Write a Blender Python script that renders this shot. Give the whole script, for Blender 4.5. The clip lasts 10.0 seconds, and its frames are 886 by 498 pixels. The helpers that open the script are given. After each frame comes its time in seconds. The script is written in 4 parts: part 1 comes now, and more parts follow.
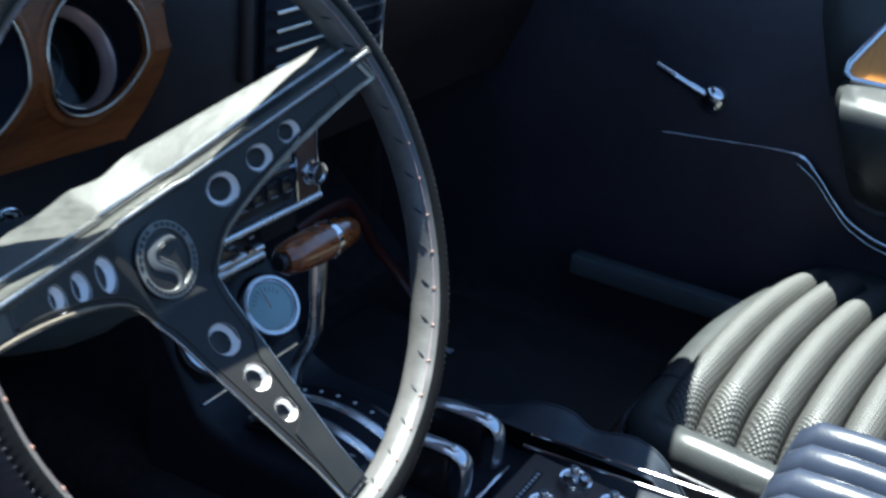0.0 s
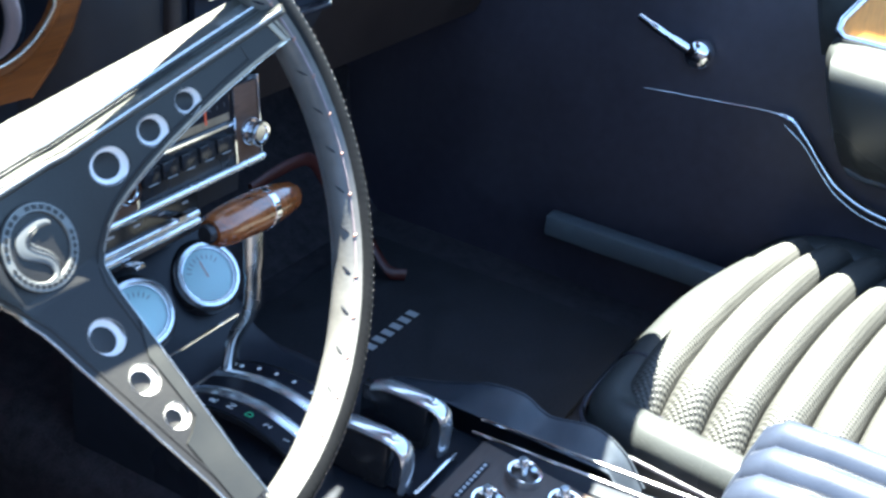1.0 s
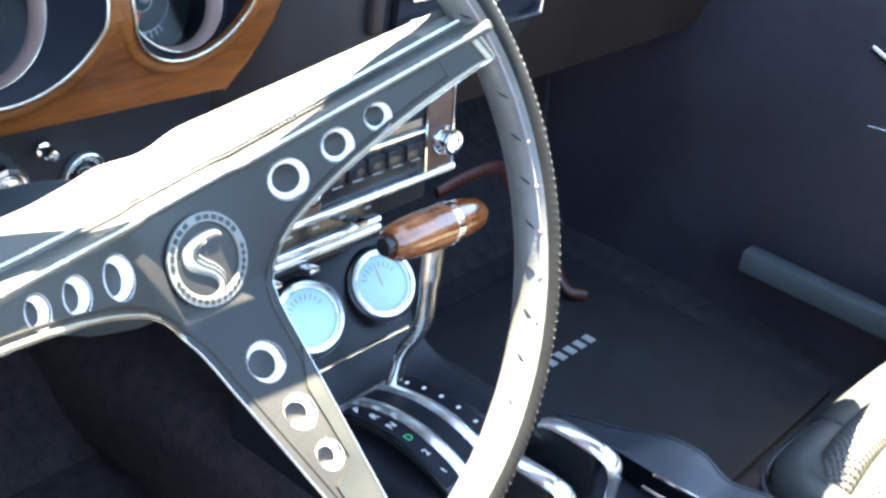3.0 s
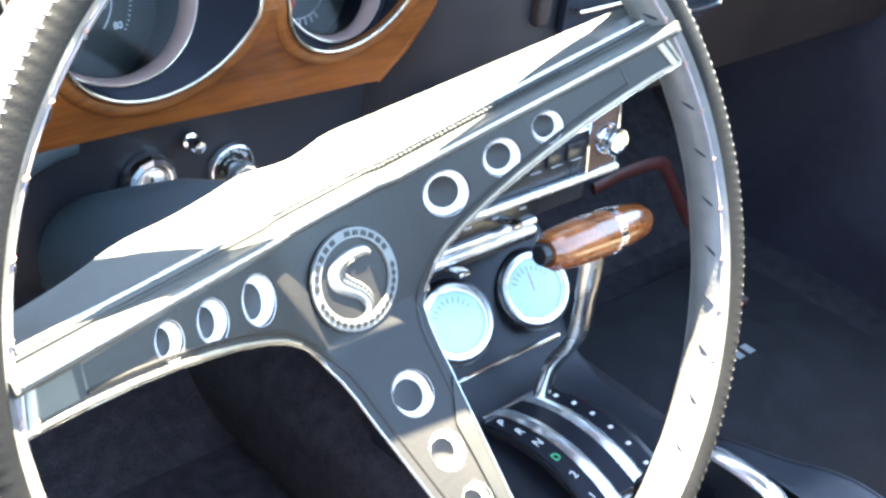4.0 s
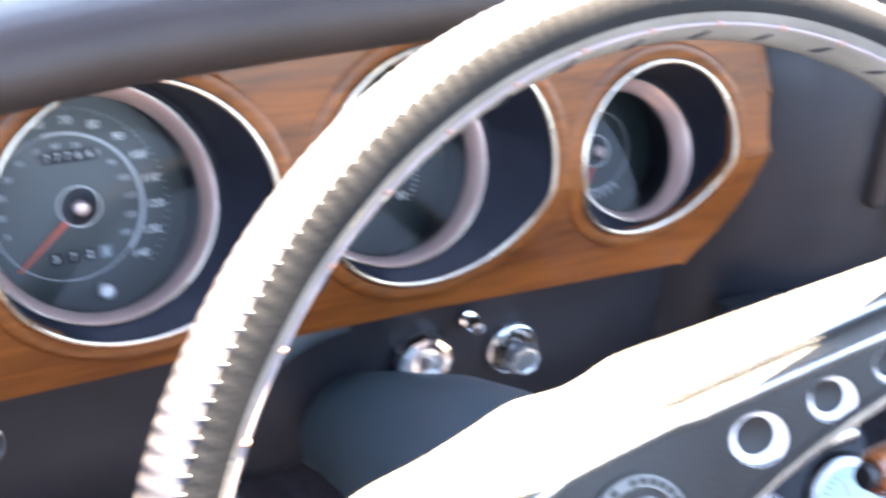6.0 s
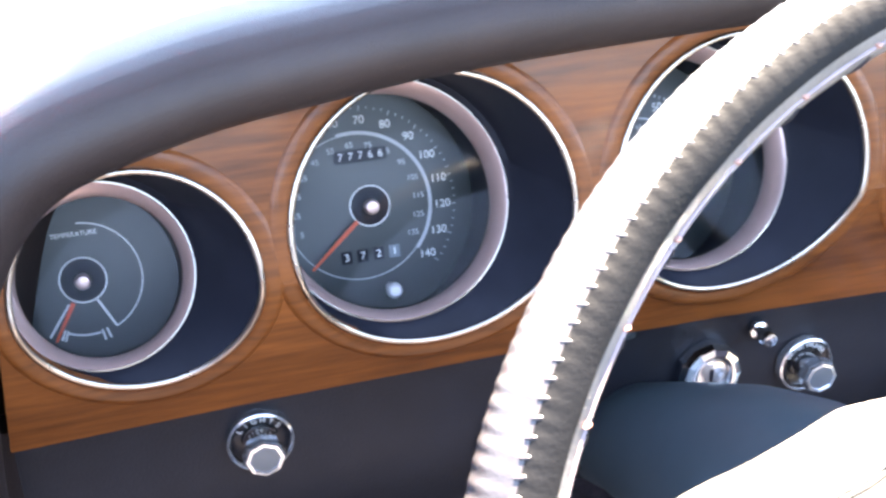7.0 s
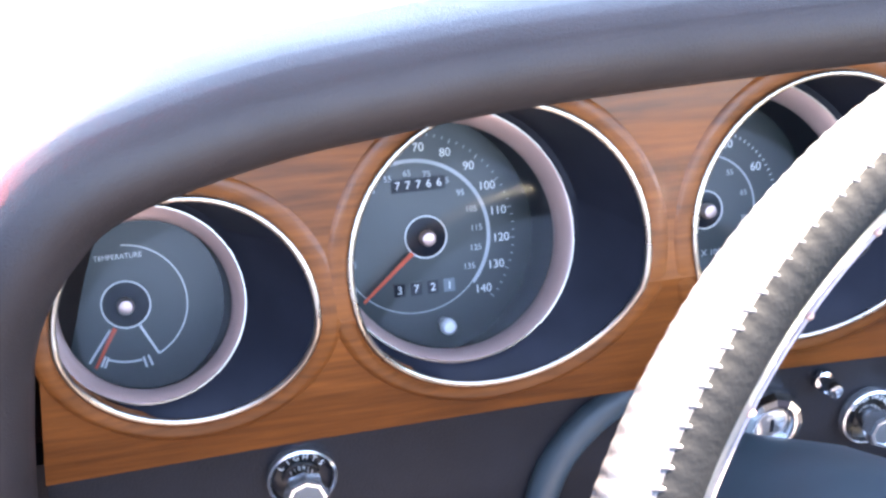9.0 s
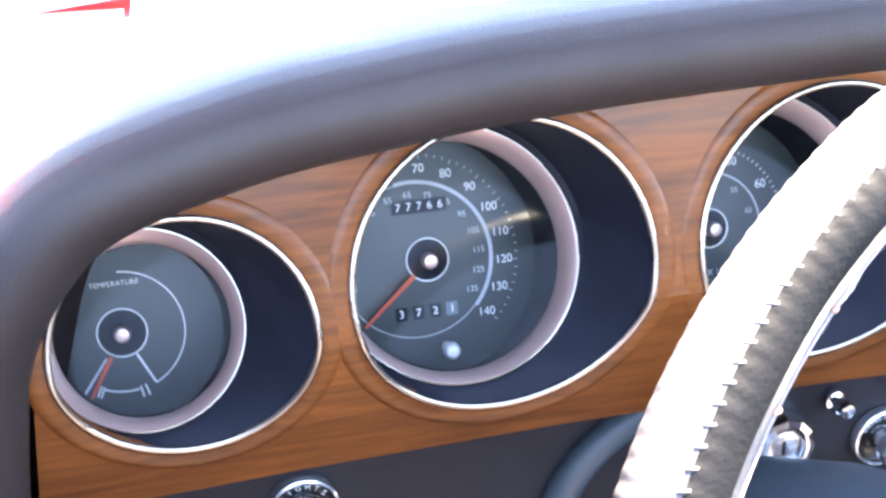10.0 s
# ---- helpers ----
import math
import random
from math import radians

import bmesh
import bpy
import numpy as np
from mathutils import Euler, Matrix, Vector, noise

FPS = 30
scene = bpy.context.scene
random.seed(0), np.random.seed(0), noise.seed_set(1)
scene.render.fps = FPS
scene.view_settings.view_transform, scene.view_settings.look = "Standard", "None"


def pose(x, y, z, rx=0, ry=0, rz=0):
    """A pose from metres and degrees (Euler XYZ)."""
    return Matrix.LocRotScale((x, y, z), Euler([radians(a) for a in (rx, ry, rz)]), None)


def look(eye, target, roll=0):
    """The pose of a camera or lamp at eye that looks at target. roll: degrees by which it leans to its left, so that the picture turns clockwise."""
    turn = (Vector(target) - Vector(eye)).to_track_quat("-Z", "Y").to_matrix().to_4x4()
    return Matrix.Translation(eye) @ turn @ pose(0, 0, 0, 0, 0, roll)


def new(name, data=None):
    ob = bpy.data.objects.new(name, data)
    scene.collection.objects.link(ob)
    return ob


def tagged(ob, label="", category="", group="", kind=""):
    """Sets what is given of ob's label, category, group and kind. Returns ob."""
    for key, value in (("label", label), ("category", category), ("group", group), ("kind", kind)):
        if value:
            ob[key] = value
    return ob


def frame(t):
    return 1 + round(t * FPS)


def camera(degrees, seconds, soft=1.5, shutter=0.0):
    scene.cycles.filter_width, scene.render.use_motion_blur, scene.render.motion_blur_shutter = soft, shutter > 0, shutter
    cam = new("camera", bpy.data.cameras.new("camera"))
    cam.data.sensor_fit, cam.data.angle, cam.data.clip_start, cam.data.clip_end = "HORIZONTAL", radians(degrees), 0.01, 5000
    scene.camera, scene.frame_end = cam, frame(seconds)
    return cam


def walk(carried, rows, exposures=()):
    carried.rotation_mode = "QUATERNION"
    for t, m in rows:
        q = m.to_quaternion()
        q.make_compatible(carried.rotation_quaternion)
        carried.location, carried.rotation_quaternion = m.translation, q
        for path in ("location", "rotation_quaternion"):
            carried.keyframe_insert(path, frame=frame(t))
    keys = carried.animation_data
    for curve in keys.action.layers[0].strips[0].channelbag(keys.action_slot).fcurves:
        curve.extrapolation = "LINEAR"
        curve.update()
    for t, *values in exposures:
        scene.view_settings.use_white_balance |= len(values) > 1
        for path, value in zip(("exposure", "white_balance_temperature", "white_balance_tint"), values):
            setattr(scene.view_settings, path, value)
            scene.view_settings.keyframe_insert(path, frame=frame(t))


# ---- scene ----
cam = camera(41.8, 10.0, soft=2.6, shutter=0.5)
# the way of the camera: seconds, eye, target, roll
PATH = [
    (0.0, (-0.4833, -0.4393, 1.1199), (-0.0805, -0.2311, 0.9092), 5.91),
    (0.5, (-0.4293, -0.4414, 1.1173), (-0.0327, -0.2408, 0.8882), 6.33),
    (1.0, (-0.3812, -0.4379, 1.1157), (0.0120, -0.2371, 0.8811), 7.06),
    (1.5, (-0.3469, -0.4447, 1.1162), (0.0434, -0.2433, 0.8772), 6.98),
    (1.7, (-0.3472, -0.4516, 1.1187), (0.0293, -0.2299, 0.8755), 6.78),
    (1.9, (-0.3271, -0.4534, 1.1212), (0.0186, -0.1963, 0.8674), 5.86),
    (2.0, (-0.3166, -0.4479, 1.1138), (0.0230, -0.1837, 0.8590), 5.16),
    (2.2, (-0.3090, -0.4458, 1.1102), (0.0225, -0.1710, 0.8560), 5.01),
    (3.3, (-0.3328, -0.3705, 1.1077), (0.0177, -0.1096, 0.8646), 9.73),
    (3.5, (-0.3289, -0.3579, 1.1042), (0.0054, -0.0835, 0.8534), 8.68),
    (4.0, (-0.2893, -0.3435, 1.0986), (0.0128, -0.0439, 0.8359), 7.33),
    (4.5, (-0.2611, -0.3245, 1.0958), (0.0299, -0.0129, 0.8345), 6.27),
    (5.0, (-0.2446, -0.3036, 1.0999), (0.0273, 0.0270, 0.8415), 6.13),
    (5.5, (-0.2369, -0.2749, 1.1037), (0.0100, 0.0802, 0.8528), 5.00),
    (6.0, (-0.2332, -0.2671, 1.0962), (-0.0223, 0.1247, 0.8682), 2.77),
    (6.2, (-0.2431, -0.2691, 1.0837), (-0.0658, 0.1450, 0.8667), 1.07),
    (7.3, (-0.2620, -0.2395, 1.0742), (-0.1523, 0.1968, 0.8561), -2.35),
    (7.5, (-0.2683, -0.2373, 1.0747), (-0.1657, 0.2005, 0.8561), -2.16),
    (8.0, (-0.2608, -0.2247, 1.0723), (-0.1440, 0.2115, 0.8576), -0.89),
    (8.5, (-0.2704, -0.2222, 1.0670), (-0.1544, 0.2164, 0.8568), -0.63),
    (9.0, (-0.2673, -0.2131, 1.0749), (-0.1539, 0.2248, 0.8618), -0.51),
    (9.5, (-0.2673, -0.2061, 1.0782), (-0.1463, 0.2286, 0.8628), -0.02),
    (10.0, (-0.2689, -0.2074, 1.0615), (-0.1517, 0.2373, 0.8652), -1.40),
]
EXPOSURES = [(0.0, 2.7, 5950, -3), (0.5, 4.0, 6150, -3), (1.0, 4.5, 6550, -3), (1.7, 4.82, 7100, -3), (2.2, 5.1, 7650, -3), (3.5, 5.92, 8050, -1), (4.5, 6.03, 8450, 2), (5.5, 6.12, 8800, 11), (6.2, 6.08, 8550, 12), (7.5, 6.12, 7950, 13), (10.0, 6.32, 7850, 13)]
walk(cam, [(t, look(eye, target, roll)) for t, eye, target, roll in PATH], EXPOSURES)

# ---------------------------------------------------------------- light
SUN_FROM = Vector((0.285, 0.220, 0.933)).normalized()
world = bpy.data.worlds.new("sky")
scene.world = world
world.use_nodes = True
wn = world.node_tree
sky = wn.nodes.new("ShaderNodeTexSky")
sky.sky_type = "NISHITA"
sky.sun_disc = False
sky.sun_elevation = math.asin(SUN_FROM.z)
sky.sun_rotation = math.atan2(SUN_FROM.x, SUN_FROM.y)
sky.air_density, sky.dust_density, sky.altitude = 0.60, 0.25, 600.0
wn.links.new(sky.outputs[0], wn.nodes["Background"].inputs[0])
wn.nodes["Background"].inputs[1].default_value = 0.066
sun = new("sun", bpy.data.lights.new("sun", "SUN"))
sun.data.energy, sun.data.angle, sun.data.color = 5.0, radians(0.5), (1.0, 0.96, 0.91)
sun.matrix_world = look(SUN_FROM * 20, (0, 0, 0))


# ---------------------------------------------------------------- materials
def material(name, base, rough=0.5, metal=0.0, vary=0.15, scale=40.0, bump=0.0, bump_scale=300.0, coat=0.0, spec=0.5, second=None, stretch=None, rough_vary=0.1):
    m = bpy.data.materials.new(name)
    m.use_nodes = True
    t = m.node_tree
    b = t.nodes["Principled BSDF"]
    b.inputs["Metallic"].default_value = metal
    b.inputs["Specular IOR Level"].default_value = spec
    b.inputs["Coat Weight"].default_value = coat
    b.inputs["Coat Roughness"].default_value = 0.12
    co = t.nodes.new("ShaderNodeTexCoord")
    src = co.outputs["Object"]
    if stretch:
        mp = t.nodes.new("ShaderNodeMapping")
        mp.inputs["Scale"].default_value = stretch
        t.links.new(src, mp.inputs["Vector"])
        src = mp.outputs["Vector"]
    n1 = t.nodes.new("ShaderNodeTexNoise")
    n1.inputs["Scale"].default_value = scale
    n1.inputs["Detail"].default_value = 6.0
    n2 = t.nodes.new("ShaderNodeTexNoise")
    n2.inputs["Scale"].default_value = scale * 0.12
    n2.inputs["Detail"].default_value = 3.0
    for n in (n1, n2):
        t.links.new(src, n.inputs["Vector"])
    mixf = t.nodes.new("ShaderNodeMath")
    mixf.operation = "ADD"
    t.links.new(n1.outputs["Fac"], mixf.inputs[0])
    t.links.new(n2.outputs["Fac"], mixf.inputs[1])
    ramp = t.nodes.new("ShaderNodeMapRange")
    ramp.inputs["From Min"].default_value, ramp.inputs["From Max"].default_value = 0.65, 1.35
    t.links.new(mixf.outputs[0], ramp.inputs["Value"])
    mix = t.nodes.new("ShaderNodeMix")
    mix.data_type = "RGBA"
    lo = [c * (1 - vary) for c in base]
    hi = second or [min(1, c * (1 + vary)) for c in base]
    mix.inputs["A"].default_value = (*lo, 1)
    mix.inputs["B"].default_value = (*hi, 1)
    t.links.new(ramp.outputs[0], mix.inputs["Factor"])
    t.links.new(mix.outputs["Result"], b.inputs["Base Color"])
    rr = t.nodes.new("ShaderNodeMapRange")
    rr.inputs["From Min"].default_value, rr.inputs["From Max"].default_value = 0.3, 0.7
    rr.inputs["To Min"].default_value, rr.inputs["To Max"].default_value = max(0.02, rough - rough_vary), min(1, rough + rough_vary)
    t.links.new(n2.outputs["Fac"], rr.inputs["Value"])
    t.links.new(rr.outputs[0], b.inputs["Roughness"])
    if bump:
        n3 = t.nodes.new("ShaderNodeTexNoise")
        n3.inputs["Scale"].default_value = bump_scale
        n3.inputs["Detail"].default_value = 4.0
        t.links.new(src, n3.inputs["Vector"])
        bp = t.nodes.new("ShaderNodeBump")
        bp.inputs["Strength"].default_value = bump
        bp.inputs["Distance"].default_value = 0.001
        t.links.new(n3.outputs["Fac"], bp.inputs["Height"])
        t.links.new(bp.outputs[0], b.inputs["Normal"])
    return m


def weave_material(name, base, scale=700.0):
    m = material(name, base, 0.55, vary=0.12, scale=25)
    t = m.node_tree
    b = t.nodes["Principled BSDF"]
    co = t.nodes.new("ShaderNodeTexCoord")
    hs = []
    for rz in (0.6, -0.6):
        mp = t.nodes.new("ShaderNodeMapping")
        mp.inputs["Rotation"].default_value = (0, 0, rz)
        w = t.nodes.new("ShaderNodeTexWave")
        w.inputs["Scale"].default_value = scale / 6.0
        w.inputs["Distortion"].default_value = 0.3
        t.links.new(co.outputs["Object"], mp.inputs["Vector"])
        t.links.new(mp.outputs[0], w.inputs["Vector"])
        hs.append(w)
    mu = t.nodes.new("ShaderNodeMath")
    mu.operation = "MULTIPLY"
    t.links.new(hs[0].outputs["Fac"], mu.inputs[0])
    t.links.new(hs[1].outputs["Fac"], mu.inputs[1])
    bp = t.nodes.new("ShaderNodeBump")
    bp.inputs["Strength"].default_value, bp.inputs["Distance"].default_value = 0.9, 0.0010
    t.links.new(mu.outputs[0], bp.inputs["Height"])
    t.links.new(bp.outputs[0], b.inputs["Normal"])
    return m


def clear_material(name, tint=(1, 1, 1), ior=1.5, rough=0.03):
    m = bpy.data.materials.new(name)
    m.use_nodes = True
    t = m.node_tree
    t.nodes.remove(t.nodes["Principled BSDF"])
    tr, gl, fr, mx = (t.nodes.new(k) for k in ("ShaderNodeBsdfTransparent", "ShaderNodeBsdfGlossy", "ShaderNodeFresnel", "ShaderNodeMixShader"))
    tr.inputs[0].default_value = (*tint, 1)
    gl.inputs["Roughness"].default_value = rough
    fr.inputs[0].default_value = ior
    t.links.new(fr.outputs[0], mx.inputs[0])
    t.links.new(tr.outputs[0], mx.inputs[1])
    t.links.new(gl.outputs[0], mx.inputs[2])
    t.links.new(mx.outputs[0], t.nodes["Material Output"].inputs[0])
    return m


BLACK_VINYL = material("black_vinyl", (0.024, 0.022, 0.033), 0.45, vary=0.25, scale=60, bump=0.5, bump_scale=900)
PAD_VINYL = material("dash_pad_vinyl", (0.0172, 0.0112, 0.0102), 0.55, vary=0.25, scale=30, bump=0.4, bump_scale=1300, spec=0.32)
GREY_VINYL = material("grey_sheen_vinyl", (0.020, 0.025, 0.040), 0.30, vary=0.2, scale=30, bump=0.1, bump_scale=350)
BLACK_PLASTIC = material("black_plastic", (0.014, 0.015, 0.018), 0.24, vary=0.2, scale=80, spec=0.4)
CONSOLE_BLACK = material("console_black", (0.010, 0.012, 0.017), 0.34, vary=0.25, scale=60, bump=0.15, bump_scale=900, spec=0.2)
DASH_BLACK = material("dash_black", (0.0105, 0.0117, 0.0160), 0.5, vary=0.25, scale=40, bump=0.3, bump_scale=900, spec=0.3)
SHROUD_GREY = material("column_grey_black", (0.040, 0.059, 0.070), 0.34, vary=0.15, scale=40)
POD_BLACK = material("pod_black", (0.009, 0.010, 0.015), 0.5, vary=0.2, scale=60, spec=0.1)
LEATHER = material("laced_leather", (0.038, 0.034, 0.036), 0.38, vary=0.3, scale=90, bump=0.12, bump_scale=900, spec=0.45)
# rim's front strip: shade put into a darker base colour
SHADED_LEATHER = material("shaded_leather", (0.0032, 0.0033, 0.0038), 0.56, vary=0.35, scale=70, bump=0.15, bump_scale=700, spec=0.10)
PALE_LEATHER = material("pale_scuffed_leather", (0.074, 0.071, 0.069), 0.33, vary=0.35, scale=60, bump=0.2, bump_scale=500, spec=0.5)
SEAM_EDGE = material("raw_leather_edge", (0.16, 0.125, 0.135), 0.6, vary=0.3, scale=150)
THREAD = material("lacing_thread", (0.20, 0.105, 0.085), 0.6, vary=0.2, scale=200)
WOOD = material("walnut_veneer", (0.082, 0.0228, 0.0052), 0.40, vary=0.35, scale=22, second=(0.180, 0.0525, 0.0108), stretch=(1.2, 14, 14), bump=0.15, bump_scale=120, coat=0.1, spec=0.2)
KNOB_WOOD = material("polished_knob_wood", (0.135, 0.034, 0.0075), 0.27, vary=0.35, scale=30, second=(0.29, 0.083, 0.0165), stretch=(2, 12, 12), coat=1.0)
FASCIA_WOOD = material("dark_wood_fascia", (0.085, 0.045, 0.030), 0.5, vary=0.3, scale=30, stretch=(2, 12, 12), spec=0.2)
CHROME = material("chrome", (0.72, 0.73, 0.75), 0.12, 1.0, vary=0.06, scale=120, rough_vary=0.06)
WORN_CHROME = material("worn_chrome", (0.62, 0.61, 0.58), 0.25, 1.0, vary=0.15, scale=150, bump=0.1, bump_scale=600)
# warm tint stands in for the veneer mirrored in the trim
WARM_CHROME = material("warm_chrome", (0.46, 0.41, 0.35), 0.28, 1.0, vary=0.2, scale=90)
GAUGE_RING = material("gauge_ring_silver", (0.44, 0.305, 0.275), 0.38, 0.6, vary=0.08, scale=50)
SATIN = material("satin_chrome", (0.70, 0.72, 0.74), 0.2, 0.88, vary=0.1, scale=120)
PANEL_WOOD = material("dark_panel_wood", (0.050, 0.033, 0.026), 0.45, vary=0.3, scale=30, stretch=(2, 12, 12))
EMBLEM_SILVER = material("emblem_silver", (0.115, 0.116, 0.114), 0.45, 0.5, vary=0.12, scale=120)
BRUSHED = material("brushed_alloy", (0.046, 0.045, 0.040), 0.48, 0.15, vary=0.22, scale=60, stretch=(1, 30, 30), bump=0.25, bump_scale=200, spec=0.35)
ALLOY = material("machined_alloy", (0.84, 0.81, 0.80), 0.45, 0.12, vary=0.08, scale=90)
GOLD_ALLOY = material("tarnished_alloy", (0.055, 0.050, 0.036), 0.5, 0.15, vary=0.2, scale=90, bump=0.1)
# lighter tone for the sunlit patch painted on the lower spoke
SUN_PATCH = material("sun_patch_paint", (0.0080, 0.0078, 0.0068), 0.42, 0.2, vary=0.25, scale=70, bump=0.1, bump_scale=500)
TAN_EDGE = material("worn_tan_edge", (0.24, 0.20, 0.15), 0.4, 0.5, vary=0.2, scale=120)
SPOKE_BLACK = material("spoke_black_paint", (0.0042, 0.0036, 0.0034), 0.44, 0.0, vary=0.3, scale=50, bump=0.15, bump_scale=500, spec=0.36)
DIAL = material("dial_green_black", (0.0086, 0.0148, 0.0150), 0.5, vary=0.12, scale=70)
# sky reflection of the gauge glass, put into the dial's colour
SKY_DIAL = material("sky_tinted_dial", (0.70, 0.86, 0.85), 0.4, vary=0.06, scale=60)
WHITE_INK = material("white_print", (0.62, 0.62, 0.6), 0.6, vary=0.08, scale=90)
GREY_INK = material("grey_print", (0.33, 0.34, 0.35), 0.6, vary=0.1, scale=90)
ORANGE_INK = material("orange_pointer", (0.75, 0.10, 0.035), 0.5, vary=0.08, scale=90)
RED_PAINT = material("red_plastic", (0.042, 0.0052, 0.004), 0.5, vary=0.15, scale=60)
GREEN_INK = material("green_print", (0.05, 0.4, 0.18), 0.5)
CARPET = material("black_carpet", (0.030, 0.028, 0.033), 0.95, vary=0.5, scale=500, bump=1.0, bump_scale=900, spec=0.1)
WEAVE = weave_material("woven_vinyl", (0.040, 0.0395, 0.037), 470.0)
SEAT_VINYL = material("seat_vinyl", (0.032, 0.034, 0.034), 0.34, vary=0.18, scale=20, bump=0.25, bump_scale=600, spec=0.3)
BODY_RED = material("body_red_paint", (0.45, 0.025, 0.03), 0.3, vary=0.06, scale=4, coat=0.8)
AMBER = material("amber_insert", (0.55, 0.22, 0.04), 0.4, vary=0.2, scale=30, stretch=(14, 2, 14))
ASPHALT = material("asphalt", (0.05, 0.05, 0.05), 0.9, vary=0.3, scale=60, bump=0.4, bump_scale=80)
GLASS = clear_material("gauge_glass", ior=1.22)
MIRROR_GLASS = clear_material("tinted_gauge_glass", (0.93, 1.0, 1.0), 1.9, 0.25)
BELT = material("belt_webbing_sheen", (0.020, 0.025, 0.034), 0.42, vary=0.2, scale=60, bump=0.3, bump_scale=800, spec=0.45)
SILL_GREY = material("sill_grey", (0.10, 0.12, 0.135), 0.38, 0.4, vary=0.15, scale=40)
MAT_BLACK = material("mat_black", (0.022, 0.022, 0.026), 0.8, vary=0.3, scale=200, bump=0.6, bump_scale=800, spec=0.2)


# ---------------------------------------------------------------- mesh helpers
def part(name, bm, mat, parent=None, label="", smooth=True, local=None):
    me = bm if isinstance(bm, bpy.types.Mesh) else bpy.data.meshes.new(name)
    if me is not bm:
        bmesh.ops.recalc_face_normals(bm, faces=bm.faces)
        bm.to_mesh(me)
        bm.free()
    me.name = name
    me.materials.clear()
    me.materials.append(mat)
    me.polygons.foreach_set("use_smooth", [smooth] * len(me.polygons))
    if smooth:
        me.set_sharp_from_angle(angle=radians(40))
    ob = new(name, me)
    if parent:
        ob.parent = parent
    if local is not None:
        ob.matrix_local = local
    if label:
        ob["label"] = label
    return ob


def thing(name, m, label, category, group="", kind=""):
    ob = new(name)
    ob.empty_display_size = 0.05
    ob.matrix_world = m
    return tagged(ob, label, category, group, kind)


def axes(origin, x, y, z):
    m = Matrix.Identity(4)
    for i, v in enumerate((x, y, z)):
        m.col[i][:3] = Vector(v)
    m.col[3][:3] = Vector(origin)
    return m


def facing(origin, normal, right=(1, 0, 0)):
    z = Vector(normal).normalized()
    x = (Vector(right) - z * z.dot(Vector(right))).normalized()
    return axes(origin, x, z.cross(x), z)


def box(sx, sy, sz, at=(0, 0, 0), bevel=0.0, seg=2, bm=None, m=None):
    own = bm is None
    bm = bm or bmesh.new()
    mm = Matrix.Translation(at) @ Matrix.Diagonal((sx, sy, sz, 1))
    if m is not None:
        mm = m @ mm
    vs = bmesh.ops.create_cube(bm, size=1.0, matrix=mm)["verts"]
    if bevel:
        es = list({e for v in vs for e in v.link_edges})
        bmesh.ops.bevel(bm, geom=es, offset=bevel, segments=seg, affect="EDGES", profile=0.5)
    return bm


def lathe(profile, n=40, bm=None, m=None, closed=False):
    """Turns (radius, height) pairs round z."""
    bm = bm or bmesh.new()
    m = m or Matrix.Identity(4)
    rings = []
    for r, h in profile:
        if r < 1e-6:
            rings.append([bm.verts.new(m @ Vector((0, 0, h)))])
        else:
            rings.append([bm.verts.new(m @ Vector((r * math.cos(2 * math.pi * i / n), r * math.sin(2 * math.pi * i / n), h))) for i in range(n)])
    pairs = list(zip(rings, rings[1:]))
    if closed:
        pairs.append((rings[-1], rings[0]))
    for a, b in pairs:
        for i in range(n):
            j = (i + 1) % n
            if len(a) == 1 and len(b) == 1:
                continue
            if len(a) == 1:
                bm.faces.new((a[0], b[i], b[j]))
            elif len(b) == 1:
                bm.faces.new((a[i], a[j], b[0]))
            else:
                bm.faces.new((a[i], a[j], b[j], b[i]))
    return bm


def sweep(points, radius, n=10, closed=False, squash=1.0, up=(0, 0, 1), bm=None, caps=True):
    """A tube along points; radius a number or one a point; squash flattens it along its second axis."""
    bm = bm or bmesh.new()
    pts = [Vector(p) for p in points]
    k = len(pts)
    rings = []
    for i, p in enumerate(pts):
        a = pts[(i - 1) % k] if closed or i else p
        b = pts[(i + 1) % k] if closed or i < k - 1 else p
        t = (b - a).normalized()
        s = t.cross(Vector(up))
        s = s.normalized() if s.length > 1e-4 else t.orthogonal().normalized()
        q = s.cross(t)
        r = radius[i] if isinstance(radius, (list, tuple)) else radius
        rings.append([bm.verts.new(p + s * (r * math.cos(2 * math.pi * j / n)) + q * (r * squash * math.sin(2 * math.pi * j / n))) for j in range(n)])
    for i in range(k if closed else k - 1):
        a, b = rings[i], rings[(i + 1) % k]
        for j in range(n):
            bm.faces.new((a[j], a[(j + 1) % n], b[(j + 1) % n], b[j]))
    if caps and not closed:
        bm.faces.new(rings[0][::-1])
        bm.faces.new(rings[-1])
    return bm


def loft(rows, bm=None, closed=False):
    """Faces between rows of points of one length."""
    bm = bm or bmesh.new()
    vs = [[bm.verts.new(p) for p in row] for row in rows]
    n = len(vs[0])
    for a, b in zip(vs, vs[1:]):
        for i in range(n if closed else n - 1):
            j = (i + 1) % n
            bm.faces.new((a[i], a[j], b[j], b[i]))
    return bm


def spline(points, n):
    """A smooth line of n steps a piece through the points."""
    p = [Vector(q) for q in points]
    p = [2 * p[0] - p[1]] + p + [2 * p[-1] - p[-2]]
    out = []
    for i in range(1, len(p) - 2):
        a, b, c, d = p[i - 1:i + 3]
        for j in range(n):
            t = j / n
            out.append(0.5 * (2 * b + (c - a) * t + (2 * a - 5 * b + 4 * c - d) * t * t + (3 * b - a - 3 * c + d) * t ** 3))
    out.append(p[-2])
    return out


